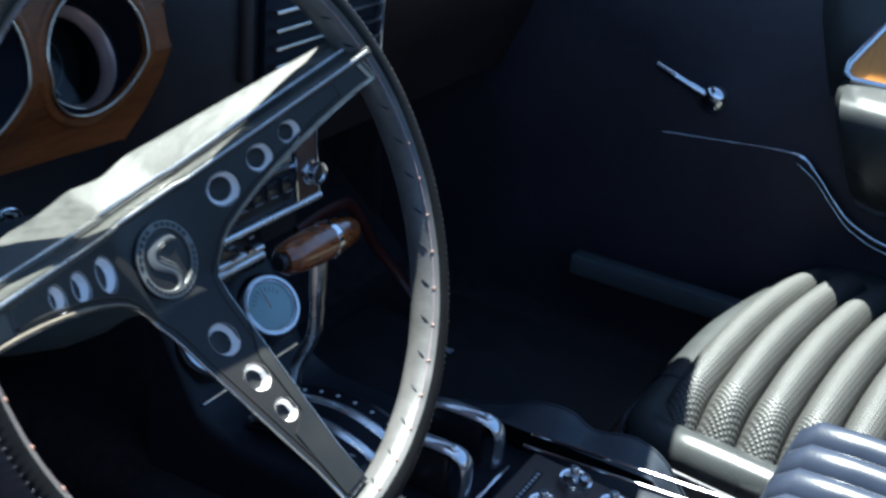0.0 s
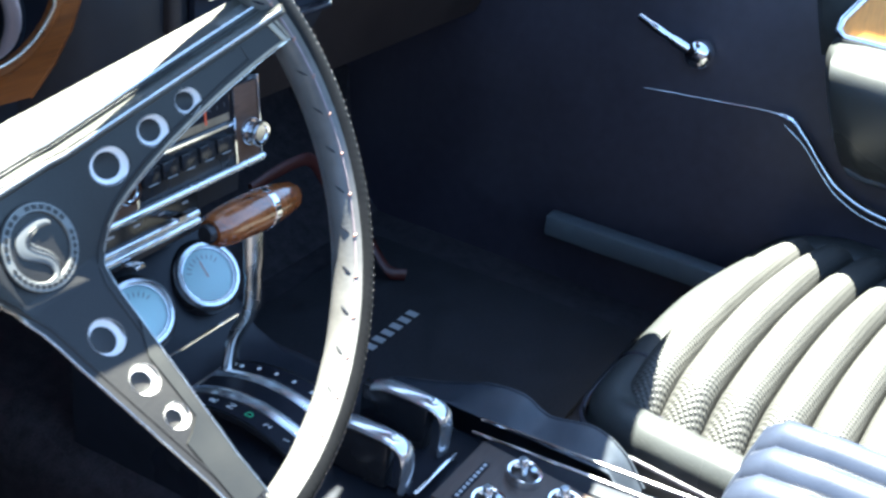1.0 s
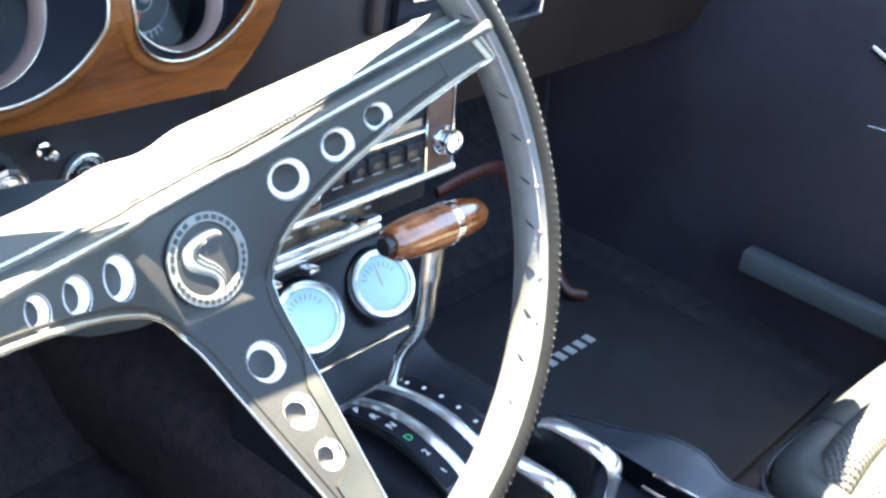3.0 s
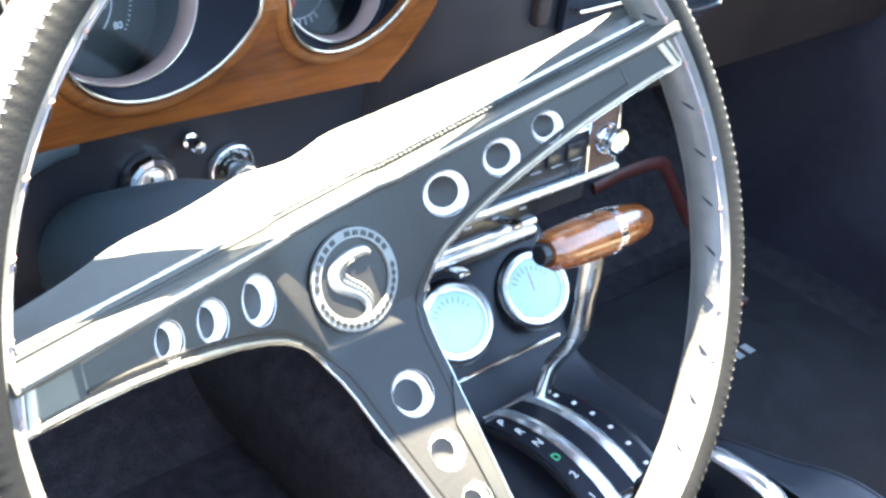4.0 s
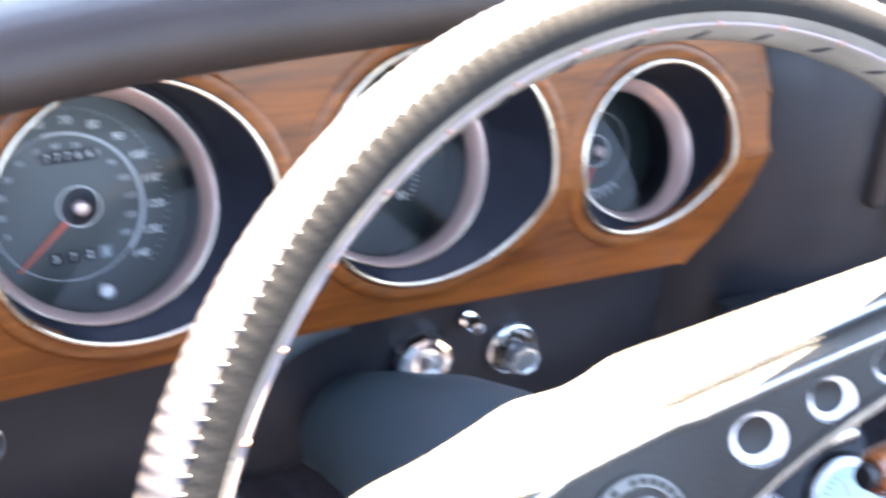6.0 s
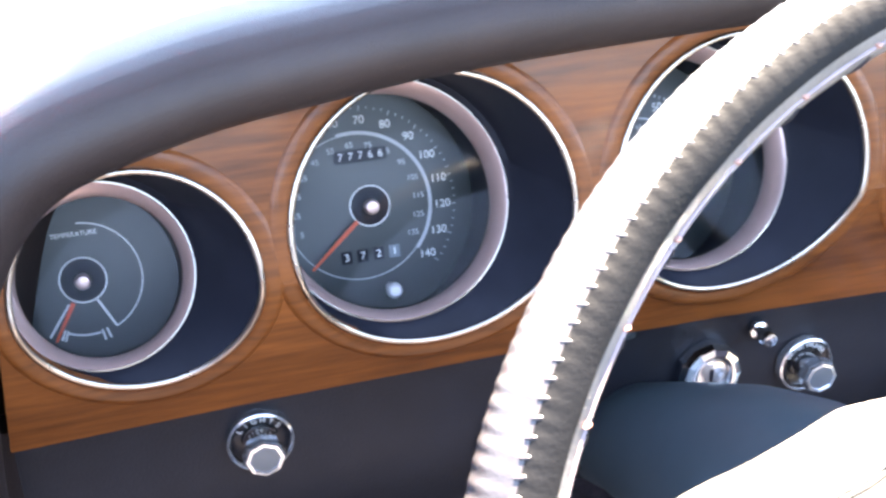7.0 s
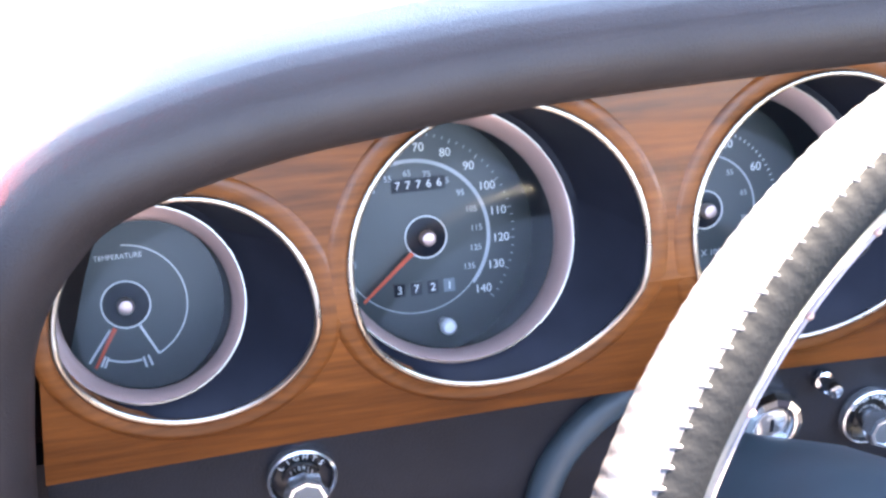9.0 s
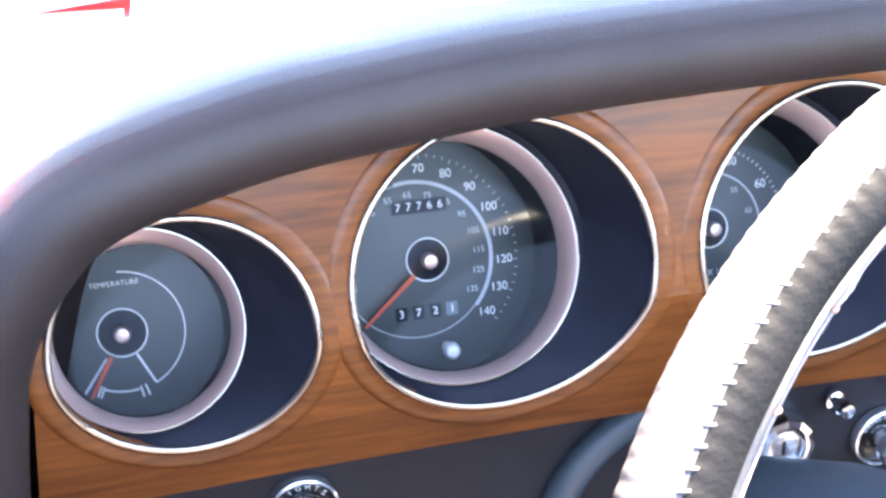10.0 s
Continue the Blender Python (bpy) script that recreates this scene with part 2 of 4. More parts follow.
def plate(outlines, half, bevel=0.0):
    """A flat sheet with holes, from closed outlines in x and y; half its thickness."""
    cu = bpy.data.curves.new("plate", "CURVE")
    cu.dimensions, cu.fill_mode = "2D", "BOTH"
    cu.extrude, cu.bevel_depth, cu.bevel_resolution = half, bevel, 1
    for line in outlines:
        s = cu.splines.new("POLY")
        s.points.add(len(line) - 1)
        for q, p in zip(s.points, line):
            q.co = (p[0], p[1], 0, 1)
        s.use_cyclic_u = True
    ob = new("plate", cu)
    me = bpy.data.meshes.new_from_object(ob)
    bpy.data.objects.remove(ob)
    bpy.data.curves.remove(cu)
    return me


def words(body, size, m, spacing=1.0):
    cu = bpy.data.curves.new("words", "FONT")
    cu.body, cu.size, cu.align_x, cu.align_y = body, size, "CENTER", "CENTER"
    cu.extrude, cu.space_character = 0.0001, spacing
    ob = new("words", cu)
    me = bpy.data.meshes.new_from_object(ob)
    bpy.data.objects.remove(ob)
    bpy.data.curves.remove(cu)
    me.transform(m)
    return me


def circle(cx, cy, r, n=32, a0=0.0, a1=360.0):
    full = abs(a1 - a0) >= 360
    k = n if full else n + 1
    return [(cx + r * math.cos(radians(a0 + (a1 - a0) * i / n)), cy + r * math.sin(radians(a0 + (a1 - a0) * i / n))) for i in range(k)]


# ---------------------------------------------------------------- the ground and the car's shell
bm = bmesh.new()
bmesh.ops.create_circle(bm, cap_ends=True, radius=600, segments=64)
tagged(part("ground", bm, ASPHALT), "grey asphalt of the parking ground", "ground", kind="structure")

MID = 0.36          # the car's middle line
bm = box(1.70, 2.2, 0.02, (MID, -0.30, 0.26))
box(0.30, 1.9, 0.16, (MID, -0.15, 0.34), 0.05, 3, bm)
tagged(part("floor", bm, CARPET), "black carpet on the car's floor and tunnel", "floor", kind="structure")

bm = loft([[(x, 0.42, 0.26), (x, 0.62, 0.42), (x, 0.66, 0.70), (x, 0.62, 0.86)] for x in (-0.50, 1.22)])
box(0.10, 0.20, 0.60, (1.125, 0.60, 0.56), 0.01, 1, bm)
tagged(part("wall_front", bm, CARPET), "black carpeted bulkhead of the footwell", "bulkhead", kind="structure")


def door(name, x, inward, lab):
    """A door's inner side; inward is +1 or -1 along x."""
    out = -inward
    d = thing(name, pose(x, 0, 0), lab, "car door", kind="structure")
    prof = [(0.0, 0.24), (0.012, 0.36), (0.0, 0.50), (-0.004, 0.60), (0.004, 0.72), (0.0, 0.86), (0.02, 0.92), (0.06, 0.935), (0.10, 0.92), (0.12, 0.80), (0.14, 0.60), (0.12, 0.30)]
    bm = loft([[Vector((out * a, y, z)) for a, z in prof] for y in (0.52, 0.2, -0.2, -0.6, -1.0)])
    part("panel", bm, BLACK_VINYL, d)
    return d


door_2 = door("door_2", 1.075, -1, "black vinyl passenger door with chrome window crank")
door_1 = door("door_1", -0.375, 1, "black vinyl driver's door under the open window")

# windscreen surround of the open car: pillars, with unseen header and visor added for shade
for name, k in (("pillar_1", -1), ("pillar_2", 1)):
    pts = spline([(MID + k * 0.985, 0.66, 0.92), (MID + k * 0.915, 0.50, 1.03), (MID + k * 0.800, 0.32, 1.15), (MID + k * 0.7273, 0.240, 1.190)], 4)
    tagged(part(name, sweep(pts, 0.030, 14), BODY_RED), "red painted windscreen pillar", "pillar", kind="structure")
    rod = [(MID + k * 0.729, 0.244, 1.186), (MID + k * 0.705, 0.210, 1.216), (MID + k * 0.677, 0.190, 1.235)]
    tagged(part("trim", sweep(rod, 0.002, 8), CHROME), "slim chrome corner of the windscreen frame", "trim", kind="structure")


def header_edge(x):
    """How far back the windscreen header reaches at that place across the car."""
    return 0.145 - 0.06 * (x - MID) ** 2


# unseen header: depth and width are set by the shade it casts
rows = []
for i in range(29):
    x = MID + 1.64 * (i / 28 - 0.5)
    y = header_edge(x)
    rows.append([Vector((x, yy, zz)) for yy, zz in ((y, 1.206), (y + 0.004, 1.200), (0.19, 1.200), (0.288, 1.198), (0.292, 1.204), (0.286, 1.222), (0.19, 1.236), (y + 0.01, 1.228), (y, 1.216))])
header = loft(rows, closed=True)
bmesh.ops.holes_fill(header, edges=header.edges[:], sides=0)
tagged(part("header_rail", header, BLACK_VINYL), "padded black windscreen header, out of view, sized for its shadow", "header rail", kind="structure")


def sun_visor(x, y, turn, half_x, half_y):
    visor = thing("sun_visor", pose(x, y, 1.193, 0, 0, turn), "unseen black visor added to shade the seat and console", "sun visor")
    ring = [(math.cos(2 * math.pi * k / 40), math.sin(2 * math.pi * k / 40)) for k in range(40)]
    me = plate([[(half_x * math.copysign(abs(a) ** 0.35, a), half_y * math.copysign(abs(b) ** 0.35, b)) for a, b in ring]], 0.003, 0.003)
    part("pad", me, BLACK_VINYL, visor)
    part("rod", sweep([(-half_x * 0.8, half_y * 0.9, 0.003), (half_x * 0.8, half_y * 0.9, 0.003)], 0.0035, 8), BLACK_PLASTIC, visor)


# out of view; place, turn and size follow the shadow wanted on the seat
sun_visor(0.680, 0.058, 5.5, 0.230, 0.096)
bm = box(1.5, 0.04, 0.75, (MID, -1.35, 0.62))
tagged(part("wall_rear", bm, BLACK_VINYL), "dark panel behind the seats", "rear panel", kind="structure")
for s in (-1, 1):
    bm = box(0.05, 0.95, 0.70, (MID + s * 0.76, -1.3, 0.62), 0.01)
    tagged(part("wall_side", bm, BLACK_VINYL), "black trimmed side panel behind the door", "side panel", kind="structure")
# bonnet and cowl in front of the windscreen
rows = []
for i in range(9):
    f = i / 8
    x = MID - 0.80 + 1.6 * f
    arch = 1 - (2 * f - 1) ** 2
    rows.append([Vector((x, y, z + 0.05 * arch)) for y, z in ((0.62, 0.895), (0.72, 0.905), (1.2, 0.90), (1.9, 0.84), (2.0, 0.6))])
bm = loft(rows)
bmesh.ops.solidify(bm, geom=bm.faces[:], thickness=0.02)
tagged(part("bonnet", bm, BODY_RED), "red painted bonnet beyond the windscreen", "bonnet", kind="structure")

rows = []
for y, top in ((0.245, 0.885), (0.30, 0.915), (0.36, 0.925), (0.5, 0.93), (0.75, 0.92)):
    rows.append([Vector((x, y, z)) for x, z in ((-0.372, 0.62), (-0.370, top - 0.10), (-0.362, top - 0.035), (-0.366, top - 0.008), (-0.385, top), (-0.57, top - 0.01), (-0.61, top - 0.06), (-0.62, 0.62))])
panel = loft([[Vector((x, y, 0.868 + 0.146 * (y - 0.36) - 0.05 * max(0, -0.50 - x))) for y in (0.30, 0.36, 0.45, 0.54, 0.67)] for x in (-0.60, -0.50, -0.40, -0.30, -0.18)])
loft([[Vector((x, y, 0.866 + 0.146 * (y - 0.36))) for y in (0.37, 0.45, 0.54, 0.63)] for x in (-0.185, 0.10, 0.40, 0.70, 1.00, 1.20)], panel)
tagged(part("cowl_top", panel, BODY_RED), "red painted cowl below the windscreen", "cowl", kind="structure")
tagged(part("cowl_side", loft(rows), BODY_RED), "red painted cowl corner beside the dashboard", "cowl", kind="structure")

# ---------------------------------------------------------------- steering wheel
HUB = Vector((0, 0, 0.8))
LEAN, TURN = radians(25.49), radians(9.26)
wu, wv, ww = Vector((1, 0, 0)), Vector((0, math.sin(LEAN), math.cos(LEAN))), Vector((0, -math.cos(LEAN), math.sin(LEAN)))
WHEEL = axes(HUB, wu * math.cos(TURN) + wv * math.sin(TURN), wv * math.cos(TURN) - wu * math.sin(TURN), ww)
RIM_R, RIM_H, RIM_T, FLAT = 0.191, 0.062, 0.0140, 0.857


def dish(u, v):
    """How far the spokes stand towards the driver."""
    return max(0.0, 0.455 * (abs(u) - 0.0246), 0.41 * (-v - 0.0226))


def arm_top(u):
    return 0.0345 + 0.128 * max(abs(u) - 0.035, 0)


def arm_bottom(u):
    a = abs(u)
    return -0.0127 + 0.50 * (a - 0.03) - 1.15 * (a - 0.03) ** 2


wheel = thing("steering_wheel", WHEEL, "three-spoke steering wheel with laced dark leather rim", "steering wheel")
# rim: laced cover with a bead of folds along its front edge
N, K = 2000, 28
rings = []
for i in range(N):
    a = 2 * math.pi * i / N
    c = Vector((math.cos(a), math.sin(a), 0))
    ring = []
    for j in range(K):
        b = 2 * math.pi * j / K
        r = RIM_T * (1 + 0.015 * noise.noise(Vector((9 * c.x, 9 * c.y, b))))
        # gathered leather: a scalloped ridge along the seam, faint waves down the outer side
        wave = 0.5 + 0.5 * math.cos(2 * math.pi * i / 8)
        lump = wave * (1 + 0.35 * noise.noise(Vector((35 * c.x, 35 * c.y, 2))))
        d = math.atan2(math.sin(b - 1.22), math.cos(b - 1.22))
        r += 0.0008 * math.exp(-(d / 0.24) ** 2) * (0.76 + 0.24 * lump)
        d = math.atan2(math.sin(b - 0.45), math.cos(b - 0.45))
        r += 0.00032 * math.exp(-((b if b < math.pi else b - 2 * math.pi) - 0.1) ** 2 / 0.5) * lump
        flat = FLAT + (0.09 if math.cos(b) > 0 else 0.0) * math.cos(b) ** 2
        ring.append(c * (RIM_R + r * flat * math.cos(b)) + Vector((0, 0, RIM_H + r * math.sin(b))))
    rings.append(ring)


def rim_strip(first, last):
    """One strip of the cover, between two lines running round the rim."""
    return loft([[ring[j % K] for j in range(first, last + 1)] for ring in rings + rings[:1]])


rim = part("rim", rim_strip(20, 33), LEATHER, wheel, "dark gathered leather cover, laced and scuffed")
# this strip's darkness is shade held in its colour
part("front_strip", rim_strip(5, 9), SHADED_LEATHER, rim, "smooth leather strip, darkened as if in shade")
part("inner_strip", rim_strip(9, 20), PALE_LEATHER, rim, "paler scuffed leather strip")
# cross stitches along the seam
st = sweep([(-0.0026, -0.0008, -0.0006), (-0.0016, -0.0005, 0.0004), (0, 0, 0.0007), (0.0016, 0.0005, 0.0004), (0.0026, 0.0008, -0.0006)], [0.0007, 0.0010, 0.0011, 0.0010, 0.0007], 8)
stitch_me = bpy.data.meshes.new("stitch")
st.to_mesh(stitch_me)
st.free()
stitch_me.materials.append(LEATHER)
stitch_me.polygons.foreach_set("use_smooth", [True] * len(stitch_me.polygons))
SEAM = 1.12
for i in range(250):
    a = 2 * math.pi * i / 250
    ra, ta = Vector((math.cos(a), math.sin(a), 0)), Vector((-math.sin(a), math.cos(a), 0))
    no = (ra * math.cos(SEAM) / FLAT + Vector((0, 0, math.sin(SEAM)))).normalized()
    o = new("stitch", stitch_me)
    o.parent = rim
    o.matrix_local = axes(ra * (RIM_R + RIM_T * FLAT * math.cos(SEAM)) + Vector((0, 0, RIM_H + RIM_T * math.sin(SEAM))) - no * 0.0001, ta.cross(no), ta, no) @ Matrix.Rotation(0.15, 4, "Z") @ Matrix.Scale(0.62, 4)
# lacing on the inner side
for i in range(44):
    a = 2 * math.pi * (i + 0.3) / 44
    pts = []
    for j in range(6):
        b = math.pi * (0.775 - 0.055 * j / 5)
        aa = a + 0.012 * j / 5
        rr = RIM_T + 0.0002
        pts.append((math.cos(aa) * (RIM_R + rr * FLAT * math.cos(b)), math.sin(aa) * (RIM_R + rr * FLAT * math.cos(b)), RIM_H + rr * math.sin(b)))
    part("lace", sweep(pts, [0.0004, 0.0008, 0.0010, 0.0010, 0.0007, 0.0003], 6), THREAD, rim, "frayed tan lace knot")
# short dark creases running off the seam
for i in range(44):
    a = 2 * math.pi * (i + 0.62) / 44
    pts = []
    for j in range(5):
        b = math.pi * (0.95 - 0.12 * j / 4)
        aa = a - 0.030 * j / 4
        pts.append((math.cos(aa) * (RIM_R + RIM_T * FLAT * math.cos(b)), math.sin(aa) * (RIM_R + RIM_T * FLAT * math.cos(b)), RIM_H + RIM_T * math.sin(b)))
    part("crease", sweep(pts, [0.0003, 0.0006, 0.0008, 0.0007, 0.0004], 5), POD_BLACK, rim, "dark crease in the leather")
seam = []
for i in range(160):
    a = 2 * math.pi * i / 160
    b = math.pi * 0.752
    rr = RIM_T - 0.0001
    seam.append((math.cos(a) * (RIM_R + rr * FLAT * math.cos(b)), math.sin(a) * (RIM_R + rr * FLAT * math.cos(b)), RIM_H + rr * math.sin(b)))
part("seam", sweep(seam, 0.0007, 6, closed=True), SEAM_EDGE, rim, "pale raw edge of the lapped seam")

# spokes: one sheet with nine round recesses
right = [(0.0345, -0.0205), (0.041, -0.0125), (0.049, -0.0058), (0.060, 0.0005)] + [(u, arm_bottom(u)) for u in (0.074, 0.09, 0.11, 0.13, 0.15, 0.165, 0.1775)]
right += [(u, arm_top(u)) for u in (0.172, 0.15, 0.125, 0.10, 0.075, 0.05, 0.035)]
lower = [(0.0115, -0.176), (0.0125, -0.15), (0.0165, -0.12), (0.0205, -0.09), (0.0245, -0.06), (0.0258, -0.048), (0.0275, -0.038), (0.0303, -0.029)]
outline = lower + right + [(0.015, 0.0345), (-0.015, 0.0345)] + [(-u, v) for u, v in right[::-1]] + [(-u, v) for u, v in lower[::-1]]
HOLES = [(0.0562, 0.0188, 0.0108), (0.0848, 0.0252, 0.0090), (0.1089, 0.0308, 0.0076)]
HOLES = HOLES + [(-u, v, r) for u, v, r in HOLES] + [(0, -0.0592, 0.0108), (0, -0.0880, 0.0090), (0, -0.1131, 0.0076)]
me = plate([outline] + [circle(u, v, r, 28) for u, v, r in HOLES], 0.0012, 0.0004)
bm = bmesh.new()
bm.from_mesh(me)
for co, no in [((k * 0.0246, 0, 0), (1, 0, 0)) for k in (-1, 1)] + [((0, -0.0226, 0), (0, 1, 0))] + [((k * 0.04, 0, 0), (1, 0, 0)) for k in (-1, 1)]:
    bmesh.ops.bisect_plane(bm, geom=bm.verts[:] + bm.edges[:] + bm.faces[:], plane_co=co, plane_no=no)
for v in bm.verts:
    v.co.z += dish(v.co.x, v.co.y)
spokes = part("spokes", bm, SPOKE_BLACK, wheel, "black painted spokes with round recesses")
for u, v, r in HOLES:
    n = Vector((-0.455 * math.copysign(1, u) if abs(u) > 0.03 else 0, 0.41 if abs(u) < 0.03 else 0, 1)).normalized()
    at = facing((u, v, dish(u, v)), n)
    bm = lathe([(r * 0.72, -0.0036), (r * 0.76, -0.0031), (r * 0.92, -0.0011), (r - 0.0001, 0.0006), (r + 0.0004, 0.0017), (r + 0.0006, 0.0010), (r + 0.0006, -0.0036)], 32, closed=True)
    part("cup_ring", bm, ALLOY, spokes, "bright machined wall of the recess", local=at)
    part("cup_floor", lathe([(0, -0.0042), (r * 0.5, -0.0040), (r * 0.74, -0.0034)], 32), SPOKE_BLACK, spokes, local=at)
edge = [(u, v, dish(u, v) + 0.0005) for u, v in outline]
part("edge_trim", sweep(edge, 0.0011, 6, closed=True, up=(0, 0, 1)), WORN_CHROME, spokes, "worn bright edge")
# inset bevel line along the lower edges and worn end frames
bevel = [(u - 0.0048 * min(1, max(0, -v - 0.008) / 0.028), v + 0.0052 * min(1, max(0, u - 0.026) / 0.020)) for u, v in lower + right[:9]]
for k in (-1, 1):
    part("bevel_line", sweep([(k * u, v, dish(u, v) + 0.0016) for u, v in bevel], 0.0011, 6, squash=0.6), SPOKE_BLACK, spokes)
    part("edge_band", sweep([(k * u, v + 0.0012, dish(u, v) + 0.0014) for u, v in right[1:]] , [0.0007] * 4 + [0.0012] * (len(right) - 5), 8, squash=0.5), TAN_EDGE, spokes, "worn pale edge band")
    f = [(k * 0.1745, arm_bottom(0.1745) + 0.001), (k * 0.1690, arm_top(0.169) - 0.001)]
    part("edge_band", sweep([(u, v, dish(u, v) + 0.0014) for u, v in f], 0.0024, 8, squash=0.5), TAN_EDGE, spokes, "worn tan end band")
    f = [(k * 0.1500, arm_bottom(0.150) + 0.006), (k * 0.1480, arm_top(0.148) - 0.003), (k * 0.118, arm_top(0.118) - 0.0022)]
    part("inset_line", sweep([(u, v, dish(u, v) + 0.0015) for u, v in f], 0.0008, 6, squash=0.6), GOLD_ALLOY if k < 0 else SPOKE_BLACK, spokes)
f = [(-0.154, arm_bottom(0.154) + 0.004), (-0.172, arm_bottom(0.172) + 0.004), (-0.1675, arm_top(0.1675) - 0.003), (-0.152, arm_top(0.152) - 0.003)]
me = plate([f], 0.0003)
for v in me.vertices:
    v.co.z += dish(v.co.x, v.co.y) + 0.0016
part("end_field", me, GOLD_ALLOY, spokes, "tarnished alloy field")
# outline of the sun patch, laid on the spoke as a lighter sheet
f = [(0.0228, -0.062), (0.0112, -0.080), (0.0102, -0.098), (0.0092, -0.110), (0.0085, -0.119), (0.0, -0.1235), (-0.0075, -0.126), (-0.0092, -0.172), (0.0096, -0.172), (0.0132, -0.12), (0.0182, -0.09)]
me = plate([f], 0.0003)
bm = bmesh.new()
bm.from_mesh(me)
bmesh.ops.triangulate(bm, faces=bm.faces[:])
for v in bm.verts:
    v.co.z += dish(v.co.x, v.co.y) + 0.0022
part("end_field", bm, SUN_PATCH, spokes, "lighter field drawn as the sun patch on the lower spoke")

# horn bar behind and above the spokes
rows = []
for i in range(81):
    u = -0.176 + 0.352 * i / 80
    a = abs(u)
    h = max(0.0, 0.455 * (a - 0.0246))
    vt = arm_top(u)
    vtop = 0.0632 + 0.042 * max(a - 0.045, 0) - 0.0040 * math.exp(-((u - 0.002) / 0.020) ** 2) + 0.0022 * math.exp(-((u + 0.102) / 0.022) ** 2)
    rows.append([Vector((u, v, w)) for v, w in ((vt - 0.0022, h - 0.002), (vt - 0.0014, h + 0.0060), (vt + 0.0004, h + 0.0082), (vt + 0.0048, h + 0.0076), (vt + 0.0062, h - 0.002), (vt + 0.0085, h - 0.003), (vt + 0.0105, h - 0.0042),
                                                 (vtop - 0.004, h - 0.017), (vtop, h - 0.020), (vtop - 0.002, h - 0.024), (vt - 0.001, h - 0.012))])
bm = loft(rows, closed=True)
for k in (0, -1):
    bm.verts.ensure_lookup_table()
    ring = bm.verts[:11] if k == 0 else bm.verts[-11:]
    bm.faces.new(ring)
bar = part("horn_bar", bm, BRUSHED, wheel, "brushed alloy horn bar with ribbed edge")
for dv, dw, r in ((0.0074, -0.0022, 0.0006),):
    line = []
    for i in range(41):
        u = -0.174 + 0.348 * i / 40
        a = abs(u)
        h = max(0.0, 0.455 * (a - 0.0246))
        line.append((u, arm_top(u) + dv, h + dw))
    part("groove", sweep(line, r, 6), SPOKE_BLACK, bar, "dark groove line")

for dv, dw, r in ((0.0024, 0.0078, 0.0012), (0.0100, -0.0036, 0.0012)):
    line = []
    for i in range(41):
        u = -0.174 + 0.348 * i / 40
        line.append((u, arm_top(u) + dv, max(0.0, 0.455 * (abs(u) - 0.0246)) + dw))
    part("rail", sweep(line, r, 8), WORN_CHROME, bar, "bright polished rail")

rib_me = bpy.data.meshes.new("rib")
rb = box(0.0011, 0.0022, 0.0014, (0, 0, 0), 0.0002, 1)
rb.to_mesh(rib_me)
rb.free()
rib_me.materials.append(SPOKE_BLACK)
for i in range(46):
    u = 0.024 + 0.0022 * i
    h = max(0.0, 0.455 * (u - 0.0246))
    o = new("rib", rib_me)
    o.parent = bar
    o.matrix_local = Matrix.Translation((u, arm_top(u) + 0.0074, h - 0.0022))

# emblem: ring and a curved raised figure
emblem = part("emblem", lathe([(0, -0.001), (0.0247, -0.001), (0.0247, 0.0024), (0.0240, 0.0030), (0.0193, 0.0030), (0.0187, 0.0022), (0, 0.0022)], 48), SPOKE_BLACK, wheel, "round black emblem with silver border and raised curve")
part("border", lathe([(0.0190, 0.0028), (0.0194, 0.0036), (0.0242, 0.0036), (0.0248, 0.0026)], 48), EMBLEM_SILVER, emblem, "matt silver border")
for i in range(13):
    if i != 6:
        part("bar", box(0.0024, 0.0030, 0.0003, (0.0217, 0, 0.0038)), SPOKE_BLACK, emblem, smooth=False, local=Matrix.Rotation(radians(166 - 12.2 * i), 4, "Z"))
for i in range(17):
    bm = bmesh.new()
    bmesh.ops.create_circle(bm, cap_ends=True, radius=0.0017, segments=4, matrix=Matrix.Translation((0.0217, 0, 0.0039)) @ Matrix.Diagonal((0.8, 1.25, 1, 1)))
    part("diamond", bm, SPOKE_BLACK, emblem, smooth=False, local=Matrix.Rotation(radians(188 + 10.3 * i), 4, "Z"))
# the raised figure: a broad upper curl tapering to a thin tail
SPINE = [(12.2, 8.0, 1.2), (9.8, 10.2, 2.4), (4.5, 11.2, 2.9), (-2.5, 10.6, 3.6), (-7.6, 7.6, 5.0), (-8.4, 3.2, 5.6), (-4.6, -1.6, 4.6), (0.4, -6.4, 4.0), (3.0, -11.6, 3.4), (2.3, -16.4, 2.6), (-1.4, -18.9, 1.5), (-6.0, -18.6, 0.8), (-9.4, -17.0, 0.3)]
mid = [Vector((p.x, p.y, 0)) for p in spline([(x / 1000, y / 1000, 0) for x, y, w in SPINE], 6)]
wide = [p.x for p in spline([(w / 1000, 0, 0) for x, y, w in SPINE], 6)]
rows = []
for i, p in enumerate(mid):
    d = (mid[min(i + 1, len(mid) - 1)] - mid[max(i - 1, 0)]).normalized()
    n = Vector((-d.y, d.x, 0))
    rows.append([p + n * (wide[i] * k) + Vector((0, 0, z)) for k, z in ((-1, 0.0021), (-0.94, 0.0031), (-0.5, 0.0036), (0, 0.0037), (0.5, 0.0036), (0.94, 0.0031), (1, 0.0021))])
part("figure", loft(rows), EMBLEM_SILVER, emblem, "raised silver curve")
